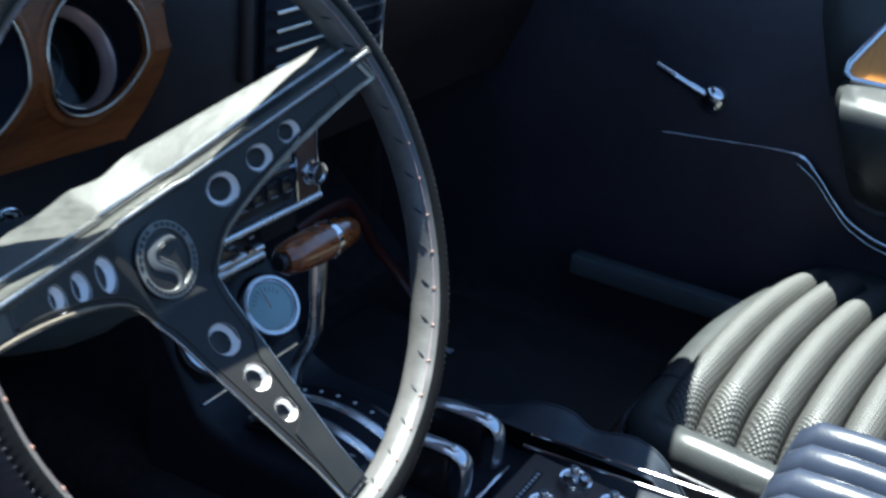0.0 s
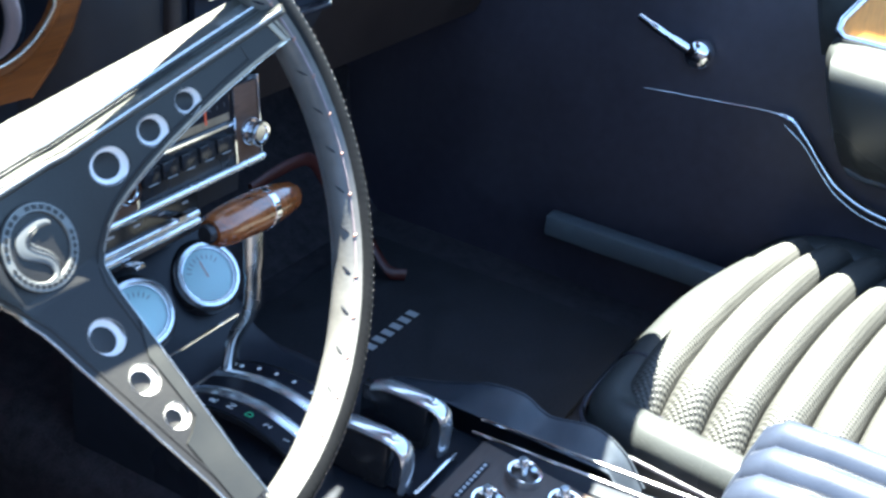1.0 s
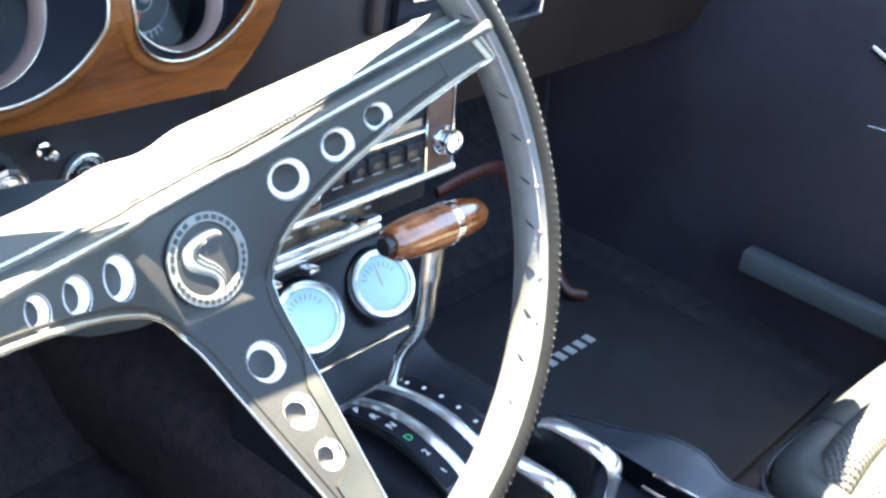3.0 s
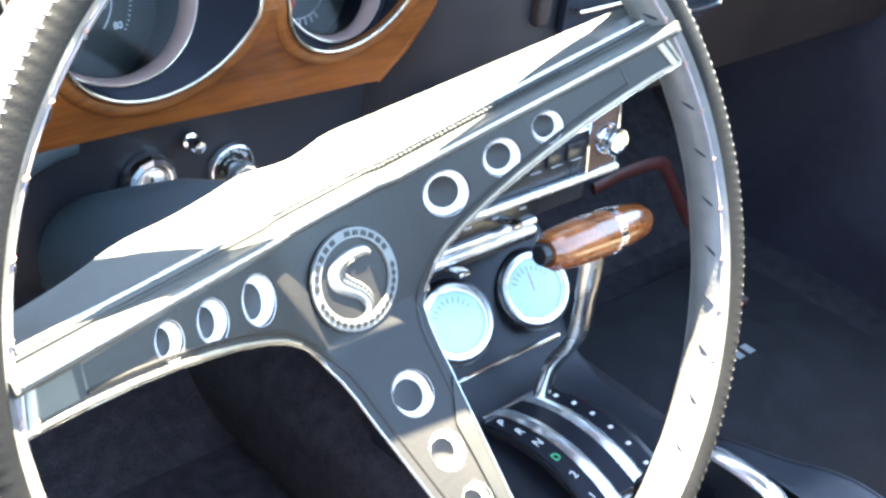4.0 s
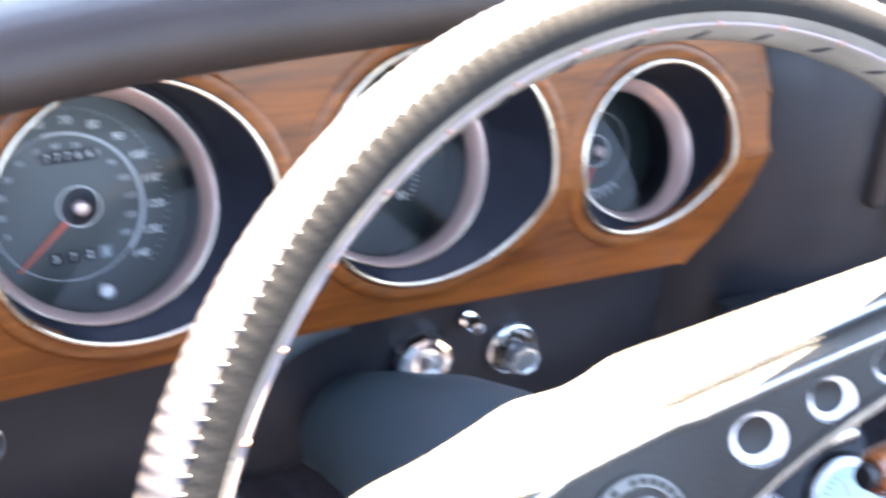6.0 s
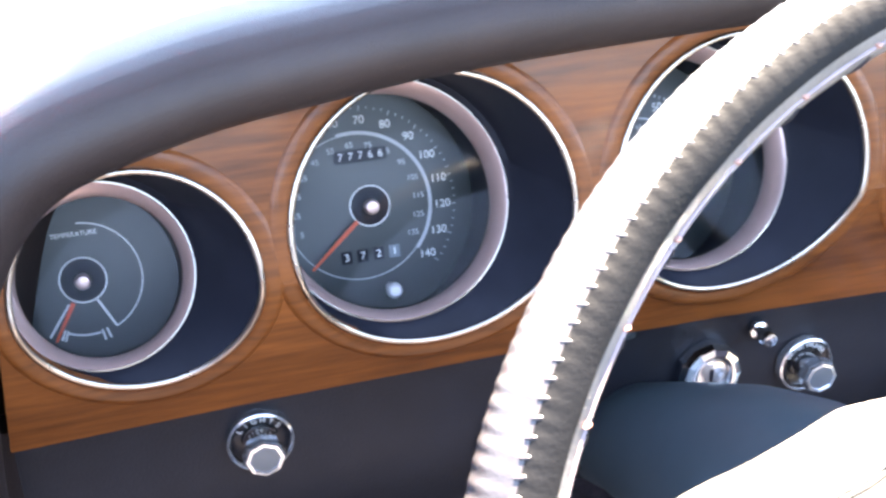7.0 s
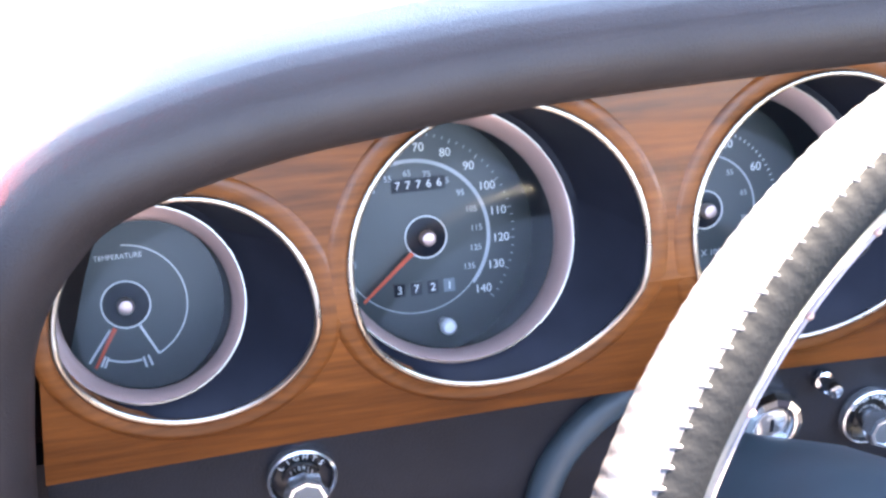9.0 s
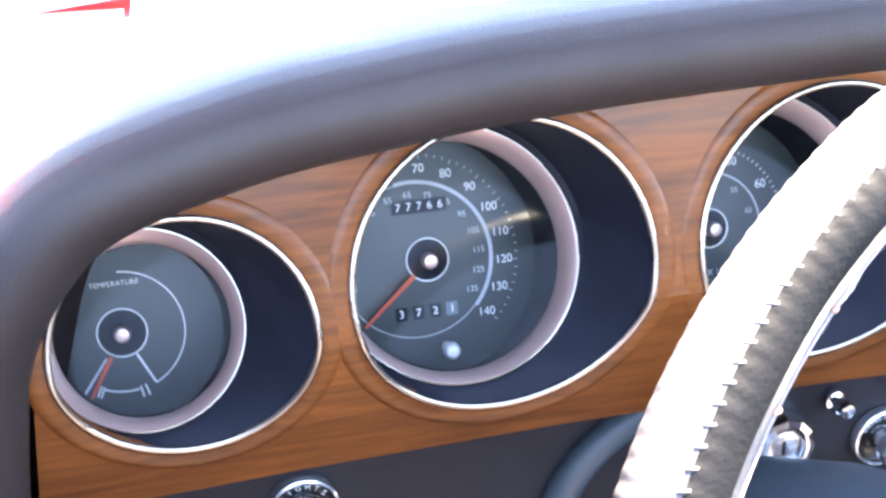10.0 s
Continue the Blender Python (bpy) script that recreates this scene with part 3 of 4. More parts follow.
for side in (0.15, 0.72):
    pts = []
    for i in range(14, len(mid) - 16):
        d = (mid[i + 1] - mid[i - 1]).normalized()
        pts.append(mid[i] + Vector((-d.y, d.x, 0)) * (wide[i] * side) + Vector((0, 0, 0.0037)))
    part("groove", sweep(pts, 0.00022, 5), SPOKE_BLACK, emblem)
for i in range(15, len(mid) - 18, 2):
    d = (mid[i + 1] - mid[i - 1]).normalized()
    n = Vector((-d.y, d.x, 0))
    part("groove", box(0.00042, wide[i] * 0.55, 0.0004), SPOKE_BLACK, emblem, smooth=False, local=axes(mid[i] + n * (wide[i] * 0.44) + Vector((0, 0, 0.0037)), d, n, (0, 0, 1)))
part("groove", sweep([(0.0048, 0.0090, 0.0036), (0.0085, 0.0088, 0.0037), (0.0120, 0.0074, 0.0034)], 0.00035, 5), SPOKE_BLACK, emblem)

# ---------------------------------------------------------------- steering column
column = thing("steering_column", axes(HUB, WHEEL.col[0][:3], WHEEL.col[1][:3], ww), "black steering column with a flared shroud", "steering column")
part("shroud", lathe([(0, -0.012), (0.026, -0.012), (0.030, -0.02), (0.033, -0.05), (0.040, -0.075), (0.045, -0.11), (0.046, -0.16), (0.043, -0.20), (0.040, -0.24), (0.034, -0.30), (0.032, -0.42), (0, -0.42)], 48), SHROUD_GREY, column)

# ---------------------------------------------------------------- dashboard
dash = thing("dashboard", pose(0, 0, 0), "black padded dashboard with wood veneer cluster panel", "dashboard")
CREASE, FOOT, HEAD = (0.205, 0.845), (0.229, 0.767), (0.223, 0.934)


def on_panel(x, z, lift=0.0):
    """A point of the folded wood panel at that height, lifted towards the driver."""
    a, b = (FOOT, CREASE) if z < CREASE[1] else (CREASE, HEAD)
    f = (z - a[1]) / (b[1] - a[1])
    return Vector((x, a[0] + (b[0] - a[0]) * f - lift, z))


# opening: centre x, z and radius; ring: centre and radius; dial: centre and radius
PODS = [
    ((-0.264, 0.851, 0.0515), (-0.2806, 0.242, 0.8441, 0.0418), (-0.291, 0.296, 0.818, 0.044)),
    ((-0.1325, 0.862, 0.0655), (-0.1437, 0.2488, 0.8574, 0.0574), (-0.1495, 0.300, 0.8331, 0.060)),
    ((0.0200, 0.862, 0.0655), (0.0088, 0.2488, 0.8574, 0.0574), (0.009, 0.300, 0.830, 0.058)),
    ((0.1550, 0.854, 0.0515), (0.1660, 0.245, 0.8400, 0.0415), (0.176, 0.296, 0.8185, 0.043)),
]
BITES = sorted((o for o, _, _ in PODS), key=lambda o: o[0])


def half_panel(upper):
    """Outline of the panel above or below the crease, with the openings bitten out."""
    zc = CREASE[1]
    line = []
    for cx, cz, r in BITES:
        a = math.degrees(math.asin((zc - cz) / r))
        arc = circle(cx, cz, r, 36, 180 - a, a) if upper else circle(cx, cz, r, 36, 180 - a, 360 + a)
        line += arc
    if upper:
        return [(-0.322, zc)] + line + [(0.232, zc), (0.231, 0.880), (0.222, 0.912), (0.205, 0.934), (-0.20, 0.934), (-0.25, 0.925), (-0.285, 0.908), (-0.306, 0.882)]
    return [(-0.322, zc)] + line + [(0.232, zc), (0.228, 0.820), (0.217, 0.792), (0.200, 0.767), (0.12, 0.7705), (0.02, 0.7745), (-0.10, 0.7765), (-0.22, 0.7755), (-0.331, 0.772)]


for upper in (True, False):
    me = plate([half_panel(upper)], 0.003)
    for v in me.vertices:
        p = on_panel(v.co.x, v.co.y)
        a, b = (CREASE, HEAD) if upper else (FOOT, CREASE)
        f = (v.co.y - a[1]) / (b[1] - a[1])
        v.co = Vector((v.co.x, a[0] + (b[0] - a[0]) * f - v.co.z, v.co.y))
    part("wood_panel", me, WOOD, dash, "walnut veneer")
# rolled edge at the panel's far end
part("panel_edge", sweep([on_panel(x, z, 0.0) for x, z in ((0.205, 0.934), (0.222, 0.912), (0.231, 0.880), (0.232, 0.846), (0.228, 0.820), (0.217, 0.792), (0.200, 0.767))], 0.0036, 10), WOOD, dash, "rolled veneer end")


def ring_text(body, r, deg, size, m, mat, parent, name="number"):
    a = radians(deg)
    part(name, words(body, size, Matrix.Translation((r * math.cos(a), r * math.sin(a), 0.0006))), mat, parent, smooth=False, local=m)


LEAN_RING = radians(27)
RING_FACE = (Vector((1, 0, 0)), Vector((0, math.sin(LEAN_RING), math.cos(LEAN_RING))), Vector((0, -math.cos(LEAN_RING), math.sin(LEAN_RING))))
TILT = radians(15)
FACE = (Vector((1, 0, 0)), Vector((0, math.sin(TILT), math.cos(TILT))), Vector((0, -math.cos(TILT), math.sin(TILT))))
pods = []
for o, g, d in PODS:
    cx, cz, r = o
    gauge = thing("gauge", axes(d[:3], *FACE), "round instrument with dark dial in a black tunnel", "gauge")
    inv = gauge.matrix_world.inverted()
    n = 64
    loop = [on_panel(cx + r * math.cos(2 * math.pi * i / n), cz + r * math.sin(2 * math.pi * i / n), 0.0035) for i in range(n)]
    lip = [on_panel(cx + (r + 0.0050) * math.cos(2 * math.pi * i / n), cz + (r + 0.0050) * math.sin(2 * math.pi * i / n), 0.0022) for i in range(n)]
    part("wood_lip", sweep([inv @ p for p in lip], 0.0052, 12, closed=True, squash=0.30, up=inv.to_3x3() @ Vector((0, -1, 0.1))), WOOD, gauge, "rolled veneer lip")
    part("bezel", sweep([inv @ p for p in loop], 0.0015, 10, closed=True, up=inv.to_3x3() @ Vector((0, -1, 0.1))), WARM_CHROME, gauge, "warm-toned bright trim ring")
    gx, gy, gz, gr = g
    ring = axes((gx, gy, gz), *RING_FACE)
    rows = [[inv @ p for p in loop]]
    for rr, hh in ((gr + 0.004, 0.002), (gr + 0.001, 0.0)):
        rows.append([inv @ (ring @ Vector((rr * math.cos(2 * math.pi * i / n), rr * math.sin(2 * math.pi * i / n), hh))) for i in range(n)])
    part("tunnel", loft(rows, closed=True), POD_BLACK, gauge, "glossy black tunnel")
    rows = []
    for rr, hh in ((gr + 0.001, 0.0), (gr, 0.0016), (gr - 0.001, 0.001), (gr - 0.0050, -0.009), (gr - 0.0050, -0.012)):
        rows.append([inv @ (ring @ Vector((rr * math.cos(2 * math.pi * i / n), rr * math.sin(2 * math.pi * i / n), hh))) for i in range(n)])
    part("inner_ring", loft(rows, closed=True), GAUGE_RING, gauge, "rosy silver inner ring")
    edge_line = [inv @ (ring @ Vector(((gr + 0.0004) * math.cos(2 * math.pi * i / n), (gr + 0.0004) * math.sin(2 * math.pi * i / n), 0.0014))) for i in range(n)]
    part("ring_edge", sweep(edge_line, 0.0004, 6, closed=True), WARM_CHROME, gauge, "thin bright edge")
    back = [[inv @ (ring @ Vector(((gr - 0.0050) * math.cos(2 * math.pi * i / n), (gr - 0.0050) * math.sin(2 * math.pi * i / n), -0.012))) for i in range(n)],
            [Vector(((d[3] + 0.002) * math.cos(2 * math.pi * i / n), (d[3] + 0.002) * math.sin(2 * math.pi * i / n), 0.0)) for i in range(n)]]
    part("bowl", loft(back, closed=True), POD_BLACK, gauge)
    part("dial", lathe([(0, 0), (d[3] + 0.004, 0)], 48), DIAL, gauge, "green-black dial")
    bm = bmesh.new()
    bmesh.ops.create_circle(bm, cap_ends=True, radius=gr - 0.006, segments=48, matrix=inv @ ring @ Matrix.Translation((0, 0, -0.009)))
    pane = part("pane", bm, GLASS, gauge)
    pane.visible_shadow = False
    pods.append(gauge)

temp, speedo, tacho, clock = pods
temp["label"] = "temperature gauge with orange needle under the padded brow"
speedo["label"] = "large speedometer with white numbers and orange needle"
tacho["label"] = "large rev counter behind the wheel rim"
clock["label"] = "small fuel gauge with white scale at the panel's end"
I4 = Matrix.Identity(4)


def arc_line(r, a0, a1, w, mat, parent, name="scale_ring", z=0.0005):
    me = plate([circle(0, 0, r + w, 48, a0, a1) + circle(0, 0, r, 48, a1, a0)], 0.0001)
    part(name, me, mat, parent, smooth=False, local=Matrix.Translation((0, 0, z)))


def hub_cap(parent, r, off=0.0):
    part("hub_ring", lathe([(r, 0.0004), (r, 0.0012), (r + 0.0006, 0.0012), (r + 0.0006, 0.0004)], 40), WHITE_INK, parent, local=Matrix.Translation((off, 0, 0)))
    part("hub_cup", lathe([(r - 0.0004, 0.0006), (0.0062, 0.0016), (0.0040, 0.0030)], 40), POD_BLACK, parent, "black hub cup", local=Matrix.Translation((off, 0, 0)))
    part("hub_cap", lathe([(0.0040, 0.0), (0.0040, 0.006), (0.0032, 0.0082), (0, 0.0090)], 24), GAUGE_RING, parent, "domed silver cap", local=Matrix.Translation((off, 0, 0)))


def needle(parent, deg, r0, r1, w, off=0.0):
    bm = bmesh.new()
    vs = [bm.verts.new(p) for p in ((r0, -w, 0.004), (r1, -w * 0.55, 0.004), (r1, w * 0.55, 0.004), (r0, w, 0.004))]
    bm.faces.new(vs)
    bmesh.ops.solidify(bm, geom=bm.faces[:], thickness=0.0006)
    part("needle", bm, ORANGE_INK, parent, "orange needle", local=Matrix.Translation((off, 0, 0)) @ Matrix.Rotation(radians(deg), 4, "Z"))


# speedometer
hub_cap(speedo, 0.0103, 0.0061)
arc_line(0.0378, -42, 101, 0.0019, GREY_INK, speedo)
arc_line(0.0380, 101, 318, 0.0005, GREY_INK, speedo)
for i in range(15):
    v = i * 10
    deg = 207.2 - i * 17.75
    if v >= 60 or v == 0:
        ring_text(str(v), 0.0453, deg, 0.0060, I4, WHITE_INK, speedo)
    if v + 5 < 140:
        ring_text(str(v + 5), 0.0326, deg - 8.9, 0.0043, I4, GREY_INK, speedo)
for i in range(57):
    a = radians(207.2 - i * 4.4375)
    long = 0.0026 if i % 4 == 0 else 0.0014
    part("tick", box(long, 0.0004, 0.0002, (0.0526 - long / 2, 0, 0.0005)), GREY_INK, speedo, smooth=False, local=Matrix.Rotation(a, 4, "Z"))
needle(speedo, 220, 0.0105, 0.0450, 0.0012, 0.0061)
part("counter", box(0.0275, 0.0066, 0.0008, (0.0042, 0.0267, 0.0004)), POD_BLACK, speedo, "odometer window", smooth=False)
for i, ch in enumerate("77766"):
    part("number", words(ch, 0.0056, Matrix.Translation((-0.0064 + 0.0053 * i, 0.0267, 0.0012))), WHITE_INK, speedo, smooth=False)
for i, ch in enumerate("3721"):
    part("counter", box(0.0056, 0.0066, 0.0008, (-0.0094 + 0.0086 * i, -0.0258, 0.0004)), SILL_GREY if i == 3 else POD_BLACK, speedo, smooth=False)
    part("number", words(ch, 0.0056, Matrix.Translation((-0.0094 + 0.0086 * i, -0.0258, 0.0012))), WHITE_INK, speedo, smooth=False)
part("trip_knob", lathe([(0.0024, 0), (0.0024, 0.006), (0.0036, 0.007), (0.0042, 0.010), (0.0040, 0.0125), (0.0028, 0.0145), (0, 0.0152)], 24), ALLOY, speedo, "small white-tipped reset knob", local=Matrix.Translation((0.0118, -0.0447, 0)))

# temperature gauge
hub_cap(temp, 0.0110)
arc_line(0.0282, -64, 88, 0.0006, WHITE_INK, temp)
part("word", words("TEMPERATURE", 0.0034, Matrix.Translation((-0.0010, 0.0232, 0.0006)), 1.0), WHITE_INK, temp, smooth=False)
needle(temp, 239, 0.0118, 0.0330, 0.0011)
for deg, r0, r1 in ((233, 0.0140, 0.0330), (-64, 0.0120, 0.0282)):
    part("tick", box(r1 - r0, 0.0011, 0.0003, ((r0 + r1) / 2, 0, 0.0006)), WHITE_INK, temp, smooth=False, local=Matrix.Rotation(radians(deg), 4, "Z"))
arc_line(0.0275, 246, 279, 0.0009, WHITE_INK, temp)
for deg in (243, 246, 281, 286):
    part("tick", box(0.0055, 0.0010, 0.0003, (0.0295, 0, 0.0006)), WHITE_INK, temp, smooth=False, local=Matrix.Rotation(radians(deg), 4, "Z"))

# rev counter
hub_cap(tacho, 0.0098)
arc_line(0.0285, -45, 225, 0.0010, GREY_INK, tacho)
for i in range(9):
    ring_text(str(i * 10) if i else "0", 0.0365, 234.5 - i * 33.5, 0.0064, I4, WHITE_INK, tacho)
for i in range(8):
    ring_text(str(i * 10 + 5), 0.0240, 217.75 - i * 33.5, 0.0042, I4, GREY_INK, tacho)
for i in range(65):
    a = radians(234.5 - i * 33.5 / 8)
    part("tick", box(0.0016, 0.0004, 0.0002, (0.0420, 0, 0.0005)), WHITE_INK, tacho, smooth=False, local=Matrix.Rotation(a, 4, "Z"))
part("word", words("RPM X 100", 0.0048, Matrix.Translation((-0.002, -0.0235, 0.0006))), GREY_INK, tacho, smooth=False)
needle(tacho, 232, 0.0100, 0.0400, 0.0012)

# fuel gauge
hub_cap(clock, 0.0098)
arc_line(0.0250, -60, 110, 0.0006, GREY_INK, clock)
needle(clock, 246, 0.0105, 0.0290, 0.0011)
arc_line(0.0250, 250, 300, 0.0009, WHITE_INK, clock)
for i in range(6):
    part("tick", box(0.0048, 0.0010, 0.0003, (0.0285, 0, 0.0006)), WHITE_INK, clock, smooth=False, local=Matrix.Rotation(radians(250 + 10 * i), 4, "Z"))

# padded brow over the cluster: a roll along its front edge, running back to the windscreen
inner = spline([(-0.338, 0.62), (-0.337, 0.69), (-0.335, 0.75), (-0.330, 0.80), (-0.322, 0.848), (-0.3105, 0.873), (-0.2985, 0.889), (-0.2865, 0.900), (-0.265, 0.909), (-0.222, 0.920), (-0.178, 0.926), (-0.132, 0.931), (-0.050, 0.935), (0.08, 0.938), (0.20, 0.938), (0.245, 0.928), (0.270, 0.900)], 4)
rows = []
for i, p in enumerate(inner):
    a, b = inner[max(i - 1, 0)], inner[min(i + 1, len(inner) - 1)]
    t = Vector((b[0] - a[0], b[1] - a[1])).normalized()
    no = Vector((-t.y, t.x))
    row = []
    # the top falls away behind the roll towards the corner of the dashboard
    fall = 0.03 + 0.60 * min(1, max(0, (-0.262 - p[0]) / 0.035))
    for out, y in ((0.012, 0.31), (0.006, 0.245), (0.001, 0.222), (0.0, 0.205), (0.002, 0.192), (0.007, 0.182), (0.013, 0.1755), (0.020, 0.1720), (0.027, 0.1730), (0.033, 0.1780), (0.0372, 0.186), (0.0392, 0.197), (0.0396, 0.21)):
        row.append(Vector((p[0] + no.x * out, y, p[1] + no.y * out)))
    for y in (0.24, 0.28, 0.34, 0.42, 0.54, 0.66):
        out = 0.0396 - fall * (y - 0.21)
        row.append(Vector((p[0] + no.x * out, y, p[1] + no.y * out)))
    rows.append(row)
part("brow", loft(rows), PAD_VINYL, dash, "padded black brow, grained vinyl")

# driver's lower face, recessed under the wood
bm = loft([[Vector((x, y, z)) for y, z in ((0.232, 0.778), (0.262, 0.770), (0.270, 0.752), (0.272, 0.70), (0.276, 0.655), (0.300, 0.628), (0.36, 0.622))] for x in (-0.345, -0.1, 0.1, 0.225)])
part("lower_face", bm, DASH_BLACK, dash)
part("column_bezel", sweep([(0.0 + 0.090 * math.cos(radians(a)), 0.268, 0.672 + 0.082 * math.sin(radians(a))) for a in range(95, 271, 8)], 0.009, 14, up=(0, 1, 0)), SHROUD_GREY, dash, "rounded bezel round the column")
# middle and passenger side
bm = loft([[Vector((x, min(y + d, 0.60), z)) for y, z in ((0.60, 0.915), (0.36, 0.935), (0.24, 0.925), (0.212, 0.905), (0.205, 0.87), (0.207, 0.775), (0.222, 0.74), (0.225, 0.60), (0.30, 0.58), (0.63, 0.58))] for x, d in ((0.222, 0.062), (0.238, 0.042), (0.258, 0.024), (0.28, 0.010), (0.305, 0.002), (0.33, 0.0), (0.452, 0.0))])
part("middle_face", bm, DASH_BLACK, dash)
bm = loft([[Vector((x, y, z)) for y, z in ((0.60, 0.915), (0.36, 0.935), (0.24, 0.925), (0.212, 0.905), (0.205, 0.87), (0.207, 0.775), (0.222, 0.744), (0.30, 0.740), (0.63, 0.740))] for x in (0.450, 0.50, 0.56)])
part("middle_face", bm, DASH_BLACK, dash)
bm = loft([[Vector((x, y, z)) for y, z in ((0.60, 0.915), (0.36, 0.935), (0.22, 0.925), (0.185, 0.90), (0.18, 0.86), (0.205, 0.80), (0.26, 0.74), (0.30, 0.64), (0.38, 0.60), (0.63, 0.60))] for x in (0.545, 0.70, 0.9, 1.10)])
bmesh.ops.holes_fill(bm, edges=bm.edges[:], sides=0)
part("passenger_pad", bm, PAD_VINYL, dash, "padded vinyl on the passenger's side")
part("ridge", box(0.014, 0.014, 0.125, (0.332, 0.204, 0.855), 0.005, 3), PAD_VINYL, dash)

# vent with chrome slats
vent = thing("air_vent", pose(0.445, 0.200, 0.826), "dashboard air vent with chrome slats", "air vent")
part("recess", box(0.185, 0.006, 0.088, (0, 0.0, 0)), POD_BLACK, vent, smooth=False)
for z in (-0.021, -0.004, 0.013, 0.030):
    part("slat", box(0.176, 0.012, 0.0030, (0, -0.008, z), 0.001), CHROME, vent, "chrome slat")
part("frame", box(0.190, 0.014, 0.0050, (0, -0.008, -0.043), 0.0015), CHROME, vent)
part("frame", box(0.004, 0.014, 0.088, (0.0925, -0.008, 0), 0.0012), CHROME, vent)


def pull_knob(name, x, z, text, lab):
    k = thing(name, facing((x, 0.2705, z), (0, -1, 0)), lab, "switch knob")
    part("escutcheon", lathe([(0, 0.001), (0.0125, 0.001), (0.0150, 0.0025), (0.0152, 0.0045), (0.0165, 0.0050), (0.0175, 0.0042), (0.0178, 0.0)], 40), BLACK_PLASTIC, k)
    part("ring", lathe([(0.0158, 0.0046), (0.0166, 0.0058), (0.0176, 0.0052), (0.0180, 0.0)], 40), SATIN, k)
    part("stem", lathe([(0.0095, 0.002), (0.0078, 0.006), (0.0072, 0.010), (0.0090, 0.0118)], 32), CHROME, k, "chrome stem")
    part("knob", lathe([(0.0088, 0.0115), (0.0108, 0.0128), (0.0108, 0.0195), (0.0098, 0.0212), (0.0082, 0.0214), (0.0076, 0.0206)], 8), SATIN, k, "eight-sided chrome knob", smooth=False)
    part("cap", lathe([(0.0078, 0.0205), (0.0050, 0.0208), (0, 0.0209)], 28), SILL_GREY, k, "grey recessed cap")
    for i, ch in enumerate(text):
        a = radians(90 + 62 - 124 * (i + 0.5) / len(text))
        m = Matrix.Rotation(a - math.pi / 2, 4, "Z") @ Matrix.Translation((0, 0.0128, 0.0036))
        if ch != " ":
            part("letter", words(ch, 0.0042, m), WHITE_INK, k, smooth=False)
    return k


pull_knob("light_switch", -0.217, 0.7235, "LIGHTS", "chrome pull knob of the light switch")
pull_knob("wiper_switch", 0.108, 0.7035, "WIPER WASHER", "chrome pull knob of the wipers")
key = thing("ignition_lock", facing((0.0435, 0.2705, 0.711), (0, -1, 0)), "chrome ignition lock with a faceted collar", "ignition lock")
part("collar", lathe([(0.0108, 0.004), (0.0112, 0.0085), (0.0122, 0.0098), (0.0140, 0.0102)], 40), CHROME, key, "bright inner ring")
part("bezel", lathe([(0.0140, 0.0102), (0.0178, 0.0090), (0.0200, 0.0050), (0.0204, 0.0)], 12), CHROME, key, "faceted bright bezel", smooth=False)
part("barrel", lathe([(0.0108, 0.004), (0.0104, 0.0062), (0.0086, 0.0070), (0, 0.0070)], 32), SATIN, key)
part("slot", box(0.0018, 0.008, 0.0006, (0, 0, 0.0073)), POD_BLACK, key, smooth=False)
pin = thing("warning_lamp", facing((0.0745, 0.2705, 0.733), (0, -1, 0)), "small chrome-ringed warning lamp", "lamp")
part("collar", lathe([(0.0050, 0), (0.0062, 0.002), (0.0058, 0.005), (0.0036, 0.006)], 24), CHROME, pin)
part("stem", lathe([(0.0036, 0.005), (0.0034, 0.009), (0.0054, 0.0105), (0.0056, 0.014), (0.0040, 0.0165), (0, 0.017)], 24), CHROME, pin)

# radio
radio = thing("car_radio", facing((0.344, 0.203, 0.688), (0, -1, 0.12)), "car radio with wood ends and chrome trim", "radio")
part("case", box(0.205, 0.084, 0.03, (0, 0, -0.012), 0.003), BLACK_PLASTIC, radio)
for s in (-1, 1):
    part("end_panel", box(0.034, 0.074, 0.004, (s * 0.083, 0, 0.004), 0.001), FASCIA_WOOD, radio, "dark wood end panel")
    k = part("knob", lathe([(0.0140, 0.005), (0.0140, 0.009), (0.0125, 0.0115), (0.0085, 0.0125), (0.0085, 0.0150), (0.0118, 0.0165), (0.0122, 0.0200), (0.0112, 0.0216), (0.0086, 0.0212), (0.0078, 0.0196), (0, 0.0194)], 32), CHROME, radio, "stepped chrome knob", local=Matrix.Translation((s * 0.086, -0.010, 0)))
    part("divider", box(0.002, 0.076, 0.005, (s * 0.0655, 0, 0.004)), CHROME, radio)
part("scale", box(0.125, 0.026, 0.002, (0, 0.020, 0.003)), POD_BLACK, radio, "tuning scale", smooth=False)
part("scale_strip", box(0.120, 0.007, 0.0006, (0, 0.012, 0.0045)), TAN_EDGE, radio, "pale tuning strip", smooth=False)
for i in range(12):
    part("tick", box(0.0007, 0.004, 0.0004, (-0.055 + 0.01 * i, 0.024, 0.0045)), SILL_GREY, radio, smooth=False)
part("pointer", box(0.002, 0.016, 0.0006, (0.028, 0.020, 0.0050)), ORANGE_INK, radio, "orange pointer", smooth=False)
part("rail", box(0.130, 0.0022, 0.004, (0, 0.0035, 0.004)), CHROME, radio)
